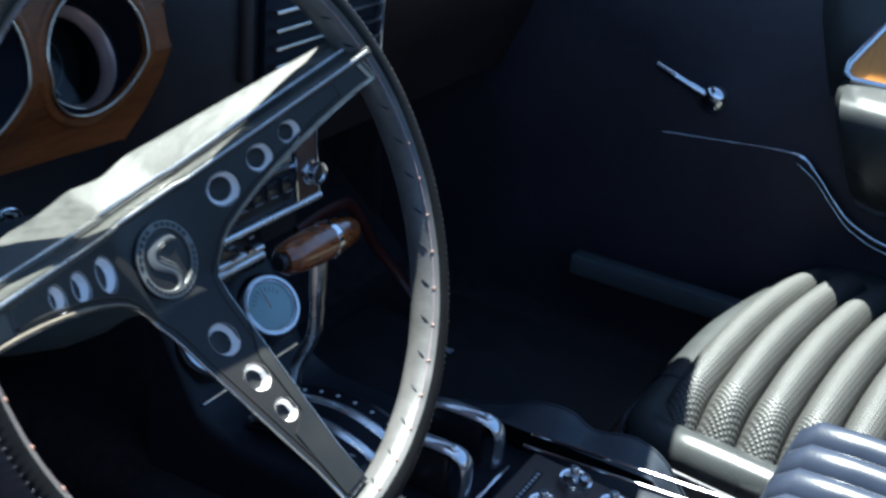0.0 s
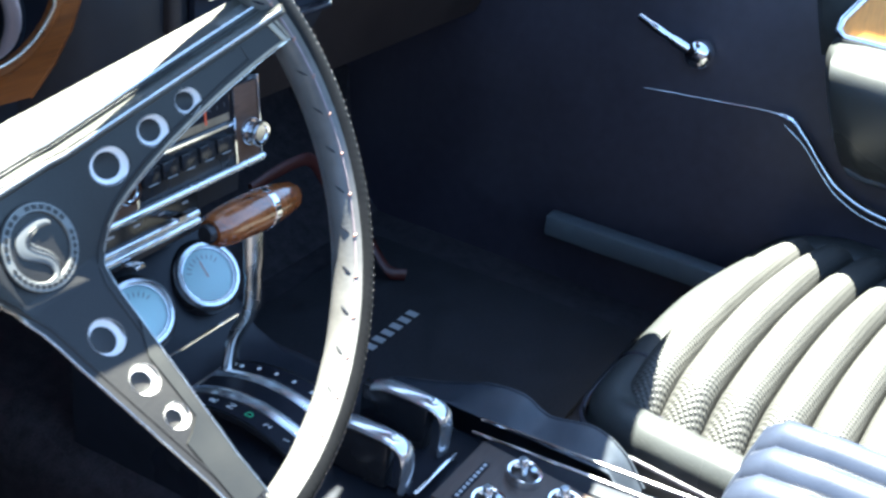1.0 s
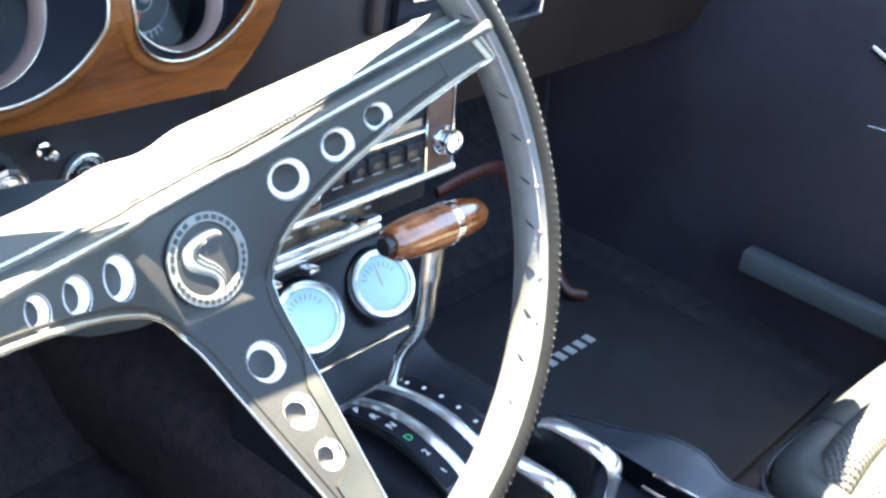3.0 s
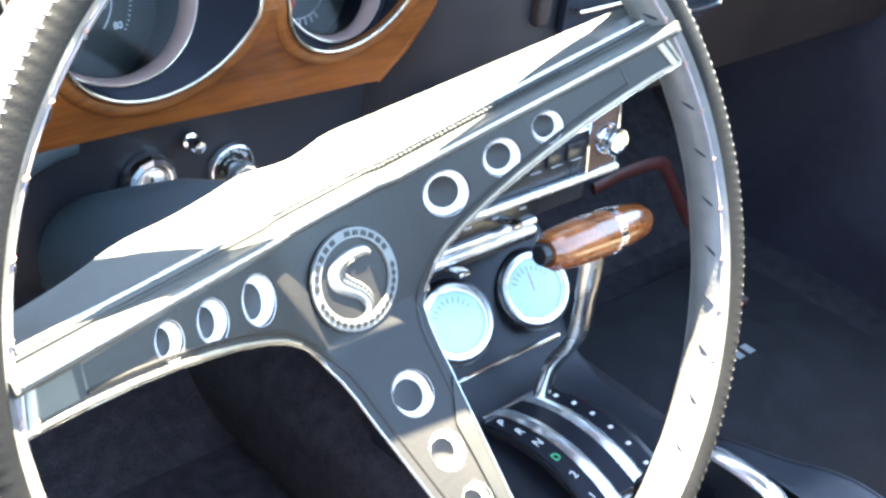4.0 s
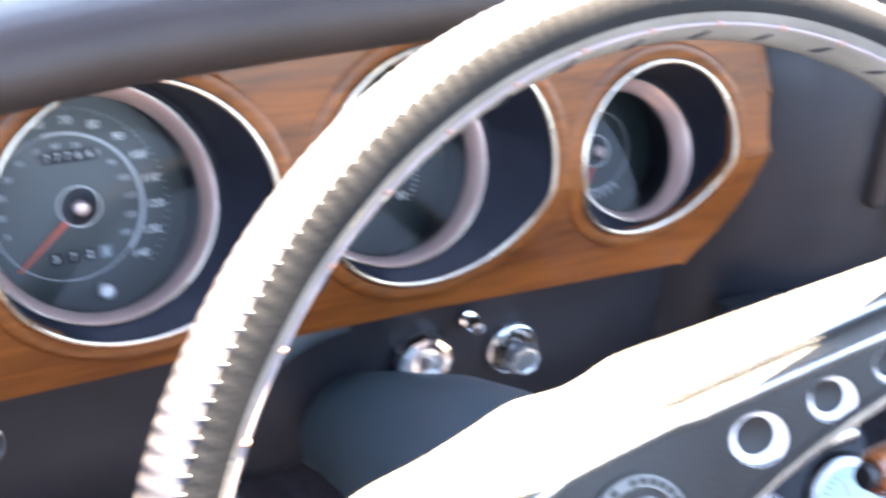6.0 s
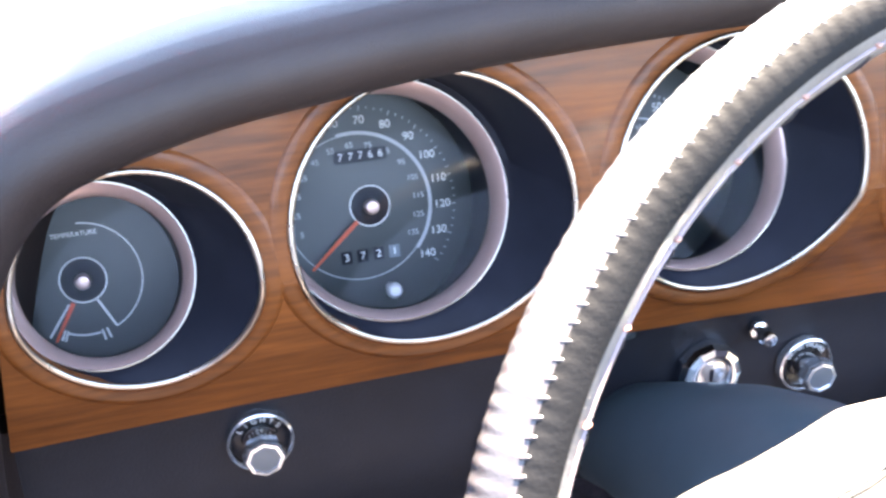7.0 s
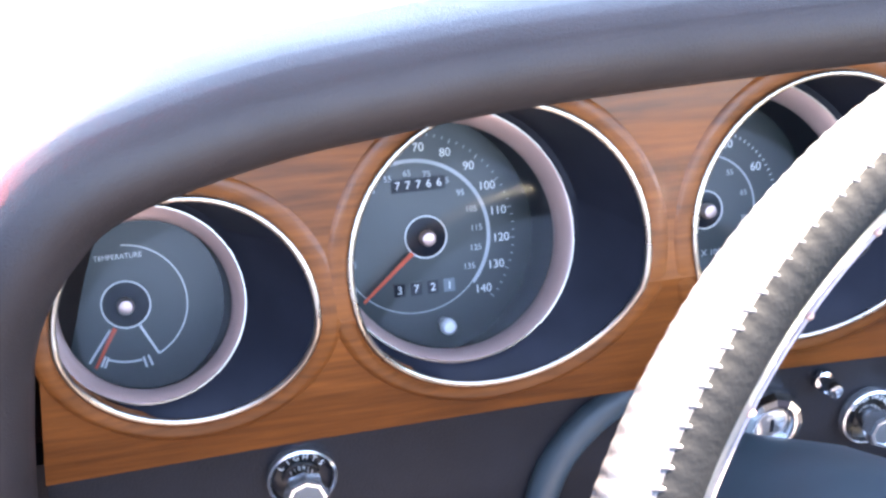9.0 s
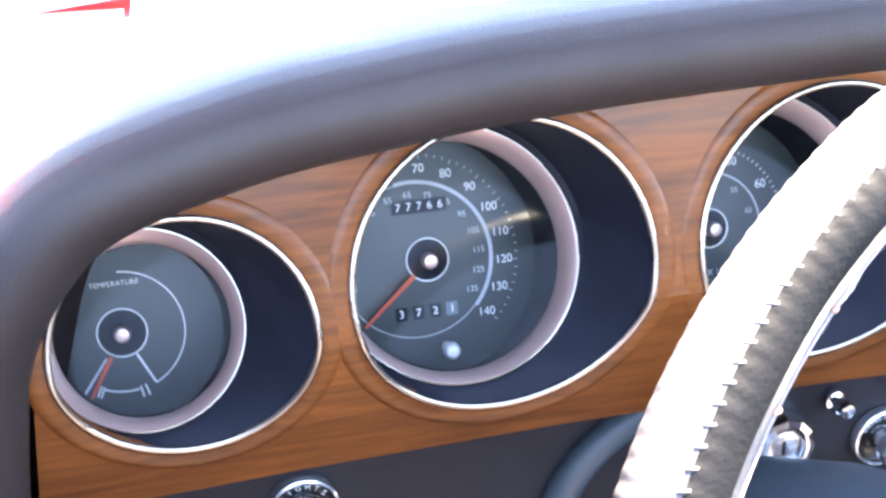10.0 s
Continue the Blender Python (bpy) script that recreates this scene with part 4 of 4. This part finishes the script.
for i in range(5):
    part("button", box(0.021, 0.016, 0.008, (-0.048 + 0.024 * i, -0.012, 0.005), 0.0015), BLACK_PLASTIC, radio, "black push button")
    part("bar", box(0.012, 0.0008, 0.0003, (-0.048 + 0.024 * i, -0.019, 0.0092)), GREY_INK, radio, smooth=False)
part("trim", sweep([(-0.104, -0.0405, 0.005), (0.104, -0.0405, 0.005)], 0.0042, 14), SATIN, radio, "chrome lower trim")
part("trim", box(0.0030, 0.084, 0.008, (0.1025, 0, 0.003), 0.001), CHROME, radio)
part("trim", box(0.0030, 0.084, 0.008, (-0.1025, 0, 0.003), 0.001), CHROME, radio)

# heater controls
heater = thing("heater_control", facing((0.287, 0.204, 0.618), (0, -1, 0.15)), "heater control panel with chrome rail and sliding levers", "heater control")
part("panel", box(0.160, 0.050, 0.012, (0, 0.004, -0.004), 0.002), BLACK_PLASTIC, heater)
for y in (-0.002, -0.010):
    part("rail", sweep([(-0.075, y, 0.003), (0.075, y, 0.003)], 0.0040, 14), SATIN, heater, "half-round chrome rail")
for x in (-0.060, -0.018, 0.040):
    part("lever", box(0.012, 0.005, 0.020, (x, -0.017 if x < 0 else 0.008, 0.010), 0.0018), CHROME, heater, "chrome lever tab")
for i in range(9):
    part("bar", box(0.0075, 0.0022, 0.0004, (-0.062 + 0.0155 * i, 0.012 + 0.008 * (i % 2), 0.0024)), GREY_INK, heater, smooth=False)

# ---------------------------------------------------------------- console
console = thing("centre_console", pose(0, 0, 0), "black centre console with chrome trim between the seats", "console")
prof = [(0.235, 0.235, 0.582), (0.235, 0.222, 0.574), (0.235, 0.178, 0.497), (0.235, 0.160, 0.484), (0.235, 0.13, 0.472), (0.235, -0.10, 0.468), (0.235, -0.115, 0.476), (0.235, -0.32, 0.492), (0.235, -0.75, 0.50)]
sec = []
for _, y, z in prof:
    sec.append([Vector((x, y, zz)) for x, zz in ((0.232, 0.30), (0.236, z - 0.012), (0.242, z - 0.003), (0.25, z), (0.385, z), (0.398, z + 0.004), (0.406, z + 0.002), (0.410, z - 0.012), (0.412, 0.30))])
part("body", loft(sec), CONSOLE_BLACK, console)
GN = Vector((-0.26, -0.72, 0.64)).normalized()
for x, lab in ((0.280, "oil pressure gauge with pale reflecting glass"), (0.372, "ammeter with pale reflecting glass")):
    g = thing("console_gauge", facing(Vector((x, 0.203, 0.540)) + GN * 0.014, GN), lab, "gauge", "console gauges")
    part("housing", lathe([(0.0370, -0.03), (0.0370, -0.004), (0.0345, 0.002), (0.0318, 0.003)], 40), BLACK_PLASTIC, g)
    part("bezel", lathe([(0.0252, 0.001), (0.0258, 0.0040), (0.0272, 0.0036), (0.0284, 0.0058), (0.0312, 0.0056), (0.0325, 0.0030), (0.0325, 0.0)], 48), SATIN, g, "chrome bezel")
    part("dial", lathe([(0, 0), (0.0256, 0)], 40), SKY_DIAL, g, "dial coloured as the sky mirrored in its glass")
    for i in range(9):
        part("tick", box(0.005, 0.0010, 0.0003, (0.0180, 0, 0.0006)), GREY_INK, g, smooth=False, local=Matrix.Rotation(radians(30 + 15 * i), 4, "Z"))
    if x > 0.3:
        part("needle", box(0.0008, 0.017, 0.0005, (0, 0.006, 0.0012)), ORANGE_INK, g, "thin red needle", smooth=False)
    p = part("pane", lathe([(0, 0.0036), (0.012, 0.0035), (0.0256, 0.0032)], 40), MIRROR_GLASS, g, "domed glass")
    p.visible_shadow = False
part("step_trim", sweep([(0.245, 0.1765, 0.499), (0.395, 0.1765, 0.499)], 0.0018, 8), CHROME, console)

# selector gate: curved plate with two chrome tracks
gate = thing("selector_gate", pose(0.310, 0.075, 0.476), "curved black selector gate with chrome tracks", "selector gate")


def arch_z(y):
    return 0.020 * (1 - (y / 0.075) ** 2)


for x0, x1, mat, lift, crown_, nm in ((-0.044, 0.044, BLACK_PLASTIC, 0.0, 0.0, "base"), (-0.025, -0.012, SATIN, 0.0026, 0.0030, "track"), (0.007, 0.020, SATIN, 0.0026, 0.0030, "track"), (-0.012, 0.007, POD_BLACK, 0.0016, 0.0, "slot")):
    rows = []
    for i in range(25):
        y = -0.068 + 0.136 * i / 24
        top = [(x0 + (x1 - x0) * q / 6, crown_ * math.sin(math.pi * q / 6)) for q in range(7)]
        rows.append([Vector((x0, y, arch_z(y) + lift - 0.006))] + [Vector((x, y, arch_z(y) + lift + h)) for x, h in top] + [Vector((x1, y, arch_z(y) + lift - 0.006))])
    part(nm, loft(rows), mat, gate)
for x in (-0.034, 0.030):
    rows = [[Vector((x + dx, -0.062 + 0.124 * i / 16, arch_z(-0.062 + 0.124 * i / 16) + 0.0012)) for dx in (-0.0085, 0.0085)] for i in range(17)]
    part("strip", loft(rows), POD_BLACK, gate)
for i, ch in enumerate("12DNRP"):
    y = -0.050 + 0.020 * i
    part("letter", words(ch, 0.0105, Matrix.Translation((-0.034, y, arch_z(y) + 0.0022))), GREEN_INK if ch == "D" else WHITE_INK, gate, smooth=False)
    part("dot", box(0.004, 0.003, 0.0004, (0.030, y, arch_z(y) + 0.0020)), WHITE_INK, gate, smooth=False)
part("end_trim", box(0.050, 0.010, 0.004, (-0.002, -0.064, 0.0075), 0.0012), CHROME, gate)
part("front_trim", box(0.070, 0.004, 0.004, (0, 0.070, 0.004), 0.0012), CHROME, gate)

lever = thing("gear_selector", pose(0.334, 0.113, 0.657), "chrome selector lever with a polished wood T-handle", "gear selector")
part("stick", sweep(spline([(0.0, 0.0, -0.008), (0.002, 0.0, -0.05), (0.006, 0.004, -0.10), (0.004, 0.020, -0.14), (-0.004, 0.020, -0.178)], 5), [0.012] * 6 + [0.0105] * 9 + [0.010] * 6, 14, squash=0.6, up=(0, 1, 0)), WORN_CHROME, lever, "flat chrome stick")
TH = facing((0, 0, 0), (1, 0.02, -0.06), (0, 1, 0))
part("grip", lathe([(0, -0.060), (0.011, -0.059), (0.0150, -0.053), (0.0172, -0.035), (0.0182, -0.012), (0.0180, 0.008)], 36), KNOB_WOOD, lever, "polished brown wood grip", local=TH)
part("band", lathe([(0.0180, 0.008), (0.0186, 0.0085), (0.0184, 0.0155), (0.0178, 0.016)], 36), CHROME, lever, "chrome band", local=TH)
part("grip", lathe([(0.0178, 0.016), (0.0165, 0.034), (0.0140, 0.050), (0.0100, 0.057), (0, 0.059)], 36), KNOB_WOOD, lever, "polished brown wood end", local=TH)
part("button", lathe([(0.0085, -0.058), (0.0085, -0.064), (0.0070, -0.066), (0, -0.066)], 24), BLACK_PLASTIC, lever, "dark end button", local=TH)

# belt stalks with chrome caps behind the gate
for x, lab in ((0.300, "driver's"), (0.364, "passenger's")):
    st = thing("belt_holder", pose(x, -0.035, 0.470), "black upright holder capped with a chrome bar", "belt holder", "belt holders")
    part("block", box(0.016, 0.070, 0.046, (0, 0.004, 0.023), 0.004), BLACK_PLASTIC, st)
    part("cap", sweep(spline([(0, 0.028, 0.043), (0, 0.012, 0.049), (0, -0.030, 0.0495), (0, -0.043, 0.044), (0, -0.047, 0.030), (0, -0.046, 0.004)], 4), 0.0040, 16, squash=2.4, up=(1, 0, 0)), SATIN, st, "bent chrome cap")
    part("rivet", lathe([(0.0050, 0), (0.0046, 0.0016), (0.0025, 0.0026), (0, 0.0030)], 20), SATIN, st, "round rivet head", local=pose(0, -0.033, 0.0525, 12))
part("tray_edge", box(0.070, 0.004, 0.004, (0.335, -0.092, 0.474), 0.001), CHROME, console, "chrome tray edge")
part("tray_floor", box(0.068, 0.075, 0.003, (0.333, -0.052, 0.4705)), POD_BLACK, console, smooth=False)

# switch panel
TOGGLES = ((0.0256, 0.0504), (-0.0253, 0.0575), (0.0166, 0.0073))
panel = thing("switch_panel", facing((0.328, -0.215, 0.4885), (0, -0.08, 1), (1, 0, 0)), "dark wood switch panel with three chrome toggles", "switch panel")
part("fascia", box(0.090, 0.200, 0.003, (0, 0, 0), 0.001), PANEL_WOOD, panel, "dark wood fascia")
part("nameplate", box(0.056, 0.006, 0.0012, (-0.008, 0.083, 0.002)), POD_BLACK, panel, smooth=False)
for i in range(9):
    part("bar", box(0.0034, 0.0030, 0.0004, (-0.032 + 0.006 * i, 0.083, 0.0028)), GREY_INK, panel, smooth=False)
for x, y in TOGGLES:
    tg = part("toggle", lathe([(0.0105, 0.002), (0.0125, 0.007), (0.0150, 0.0075), (0.0160, 0.003), (0.0160, 0.0)], 32), CHROME, panel, "chrome ringed toggle switch", local=Matrix.Translation((x, y, 0.0015)))
    part("bat", sweep([(0, 0, 0.002), (0.001, 0.002, 0.010), (0.0015, 0.0042, 0.017), (0.0016, 0.0046, 0.0185)], [0.0030, 0.0036, 0.0046, 0.0036], 12), SATIN, tg, "satin stub")
for x, z in ((0.386, 0.4935), (0.402, 0.498)):
    part("side_trim", sweep([(x, -0.098, z - 0.002), (x, -0.20, z + 0.004), (x, -0.34, z + 0.012)], 0.0018, 8), CHROME, console, "thin chrome strip")

# armrest: pleats along the car
arm = part("armrest", box(0.130, 0.42, 0.085, (0, -0.215, 0.043), 0.015, 3), GREY_VINYL, console, "padded armrest with bluish sheen", local=pose(0.335, -0.34, 0.50))
for i in range(4):
    x = -0.060 + 0.040 * i
    rows = []
    for y, s in ((0.012, 0.30), (0.004, 0.75), (-0.012, 0.97), (-0.05, 1.0), (-0.2, 1.0), (-0.42, 1.0)):
        rows.append([Vector((x + 0.0205 * math.cos(math.pi * j / 10), y, 0.084 + 0.034 * s * math.sin(math.pi * j / 10) ** 0.8 - (1 - s) * 0.03)) for j in range(11)])
    part("pleat", loft(rows), GREY_VINYL, arm, "soft pleat")

# soft leather flap draped along the console's far side
cover = thing("leather_cover", pose(0, 0, 0), "dark bluish leather flap draped along the console", "cover")
line = spline([(0.030, 0.455), (0.015, 0.470), (-0.041, 0.489), (-0.084, 0.507), (-0.120, 0.511), (-0.147, 0.500), (-0.189, 0.508), (-0.220, 0.496), (-0.245, 0.466)], 5)
rows = []
for y, z in line:
    w = 0.006 * noise.noise(Vector((y * 22, 0.3, 0)))
    rows.append([Vector(q) for q in ((0.408, y + 0.004, min(z, 0.492)), (0.418, y + 0.002, z - 0.010), (0.430, y, z - 0.002), (0.440, y, z), (0.449 + w, y, z - 0.006), (0.456 + w, y, z - 0.030), (0.458 + w, y, z - 0.080), (0.455, y, 0.30))])
part("sheet", loft(rows), BELT, cover)
part("hem", sweep([r[3] for r in rows], 0.0013, 8), BELT, cover)

# ---------------------------------------------------------------- passenger seat
seat = thing("passenger_seat", pose(0.776, -0.41, 0.27, 0, 0, -6.5), "pleated woven vinyl passenger bucket seat", "car seat")


def crown(x):
    """The cushion's height across, and how far its pleats bow forward."""
    return 0.030 * (1 - (x / 0.26) ** 2)


part("base", box(0.46, 0.46, 0.10, (0, -0.04, 0.06), 0.02, 3), BLACK_VINYL, seat)
for i in range(10):
    y = 0.190 - 0.0445 * i
    rows = []
    for j in range(25):
        x = -0.252 + 0.504 * j / 24
        e = min(1.0, (0.252 - abs(x)) / 0.05)
        zz = 0.184 + crown(x) - 0.026 * (1 - e) - (0.010 if i == 0 else 0)
        wob = 0.0012 * noise.noise(Vector((x * 30, i * 3.1, 0)))
        rows.append([Vector((x, y + 0.45 * crown(x) + 0.0228 * math.cos(math.pi * k / 10), zz + wob + (0.012 + 0.027 * max(e, 0)) * math.sin(math.pi * k / 10) ** 0.9)) for k in range(11)])
    part("pleat", loft(rows), WEAVE, seat, "woven vinyl pleat")
roll = spline([(-0.268, -0.30, 0.182), (-0.270, 0.10, 0.184), (-0.266, 0.175, 0.180), (-0.240, 0.214, 0.172), (-0.16, 0.228, 0.172), (0.0, 0.236, 0.180), (0.16, 0.228, 0.172), (0.240, 0.214, 0.172), (0.266, 0.175, 0.180), (0.270, 0.10, 0.184), (0.268, -0.30, 0.182)], 6)
part("bolster", sweep(roll, 0.027, 14, squash=1.0), SEAT_VINYL, seat, "smooth vinyl bolster")
# stitched cap over the front corner next to the console
for at, along in (((-0.268, 0.160, 0.1805), (0.06, 1, -0.02)), ((-0.158, 0.2285, 0.1722), (1, 0.10, 0.03))):
    t = Vector(along).normalized()
    n = Vector((0, 0, 1))
    m = axes(Vector(at), t, n.cross(t).normalized(), t.cross(n.cross(t).normalized()))
    arc = [m @ Vector((0, 0.0272 * math.cos(radians(a)), 0.0272 * math.sin(radians(a)))) for a in range(-60, 241, 12)]
    part("seam", sweep(arc, 0.0016, 6), BLACK_VINYL, seat, "raised seam of the corner cap")
    for a in range(-50, 231, 14):
        c = Vector((0.0042, 0.0273 * math.cos(radians(a)), 0.0273 * math.sin(radians(a))))
        d = Vector((0, -math.sin(radians(a)), math.cos(radians(a)))) * 0.0020
        part("stitch", sweep([m @ (c - d), m @ (c + d)], 0.0006, 5), SEAT_VINYL, seat)
skirt = [[Vector((p.x * k, p.y * k + 0.002, z)) for z, k in ((0.186, 1.10), (0.15, 1.105), (0.08, 1.08), (0.03, 1.03))] for p in roll]
part("skirt", loft(skirt), SEAT_VINYL, seat)
part("piping", sweep([Vector((p.x * 1.105, p.y * 1.10 + 0.002, 0.178)) for p in roll], 0.0028, 8), BLACK_VINYL, seat)

# ---------------------------------------------------------------- passenger door fittings
crank = part("window_crank", lathe([(0, 0), (0.020, 0), (0.021, 0.012), (0.017, 0.020), (0.010, 0.024), (0, 0.025)], 28), CHROME, door_2, "chrome window crank", local=facing((-0.004, -0.036, 0.666), (-1, 0, 0), (0, -1, 0)))
part("arm", sweep(spline([(0.0, 0.0, 0.016), (-0.03, 0.012, 0.022), (-0.06, 0.024, 0.024), (-0.085, 0.032, 0.020)], 4), [0.0075] * 5 + [0.006] * 4 + [0.005] * 4, 10, squash=0.6), CHROME, crank)
part("pull_trim", sweep(spline([(-0.006, 0.03, 0.600), (-0.010, -0.08, 0.612), (-0.012, -0.165, 0.617), (-0.014, -0.195, 0.600), (-0.016, -0.225, 0.570), (-0.016, -0.255, 0.545), (-0.016, -0.315, 0.526), (-0.014, -0.45, 0.52)], 6), [0.0012] * 6 + [0.002] * 6 + [0.0055] * 31, 10, squash=0.7), CHROME, door_2, "curved chrome armrest trim")
part("pull_trim", sweep(spline([(-0.012, -0.165, 0.606), (-0.014, -0.195, 0.588), (-0.016, -0.228, 0.556), (-0.016, -0.258, 0.532), (-0.016, -0.315, 0.514), (-0.014, -0.45, 0.508)], 6), [0.0010] * 2 + [0.0022] * 29, 10, squash=0.7), WORN_CHROME, door_2, "second, duller chrome trim line")
# armrest block and framed insert at the door's rear
rows = []
ARM = [(0.0, 0.744), (0.05, 0.742), (0.095, 0.738), (0.120, 0.731), (0.132, 0.718), (0.134, 0.698), (0.128, 0.665), (0.112, 0.628), (0.085, 0.598), (0.05, 0.575), (0.0, 0.562)]
for y, k in ((-0.196, 0.15), (-0.200, 0.6), (-0.212, 0.88), (-0.24, 1.0), (-0.32, 1.0), (-0.6, 1.0)):
    rows.append([Vector((-0.003 - k * a, y - 0.30 * (0.742 - z), 0.655 + (z - 0.655) * (0.75 + 0.25 * k))) for a, z in ARM])
part("armrest", loft(rows), SEAT_VINYL, door_2, "padded grey armrest")
LEAN_IN = radians(26)
tilt = axes((-0.052, 0, 0.738), (0, 1, 0), (math.sin(LEAN_IN), 0, math.cos(LEAN_IN)), (math.cos(LEAN_IN), 0, -math.sin(LEAN_IN)))
fr = [(y, z) for y, z in ((-0.205, 0.012), (-0.215, 0.004), (-0.62, 0.004), (-0.62, 0.16), (-0.285, 0.16), (-0.272, 0.152), (-0.206, 0.024))]
insert = part("insert", plate([fr], 0.002), AMBER, door_2, "amber toned insert", local=tilt)
part("insert_frame", sweep([(y, z, -0.003) for y, z in fr], 0.0055, 10, closed=True), CHROME, insert, "chrome frame of the insert")
# added slope for the sunlit door; its slanted front follows the shadow edge
rows = []
for y, k in ((-0.135, 0.0), (-0.150, 0.6), (-0.175, 0.9), (-0.21, 1.0), (-0.65, 1.0)):
    rows.append([Vector((0.004 - k * a, y - 0.35 * (0.84 - z), z)) for a, z in ((0.0, 0.70), (0.030, 0.725), (0.040, 0.745), (0.026, 0.80), (0.010, 0.86), (0.0, 0.92))])
part("sunlit_pad", loft(rows), SEAT_VINYL, door_2, "sloping grey pad added for the door's sunlit rear part")
sill = part("sill_plate", box(0.030, 0.62, 0.034, (1.045, -0.185, 0.372), 0.006), SILL_GREY)
tagged(sill, "grey sill plate along the passenger door", "sill plate", kind="structure")

# red bracket and floor mat in the footwell
line = spline([(0.66, 0.37, 0.478), (0.70, 0.365, 0.488), (0.745, 0.36, 0.492), (0.775, 0.36, 0.482), (0.81, 0.36, 0.44), (0.85, 0.36, 0.39), (0.882, 0.33, 0.335), (0.880, 0.29, 0.298), (0.896, 0.27, 0.290)], 4)
tagged(part("red_hose", sweep(line, 0.009, 10, squash=0.5, up=(0, 1, 0)), RED_PAINT), "bent red hose running down to the floor mat", "hose")
mat_ = thing("floor_mat", pose(0.78, 0.16, 0.272), "black floor mat with pale printed bars", "floor mat")
part("sheet", box(0.42, 0.44, 0.010, (0, 0, 0.005), 0.004), MAT_BLACK, mat_)
for i in range(6):
    part("bar", box(0.012, 0.016, 0.0008, (-0.062 + 0.021 * i, 0.052, 0.0105)), GREY_INK, mat_, smooth=False)
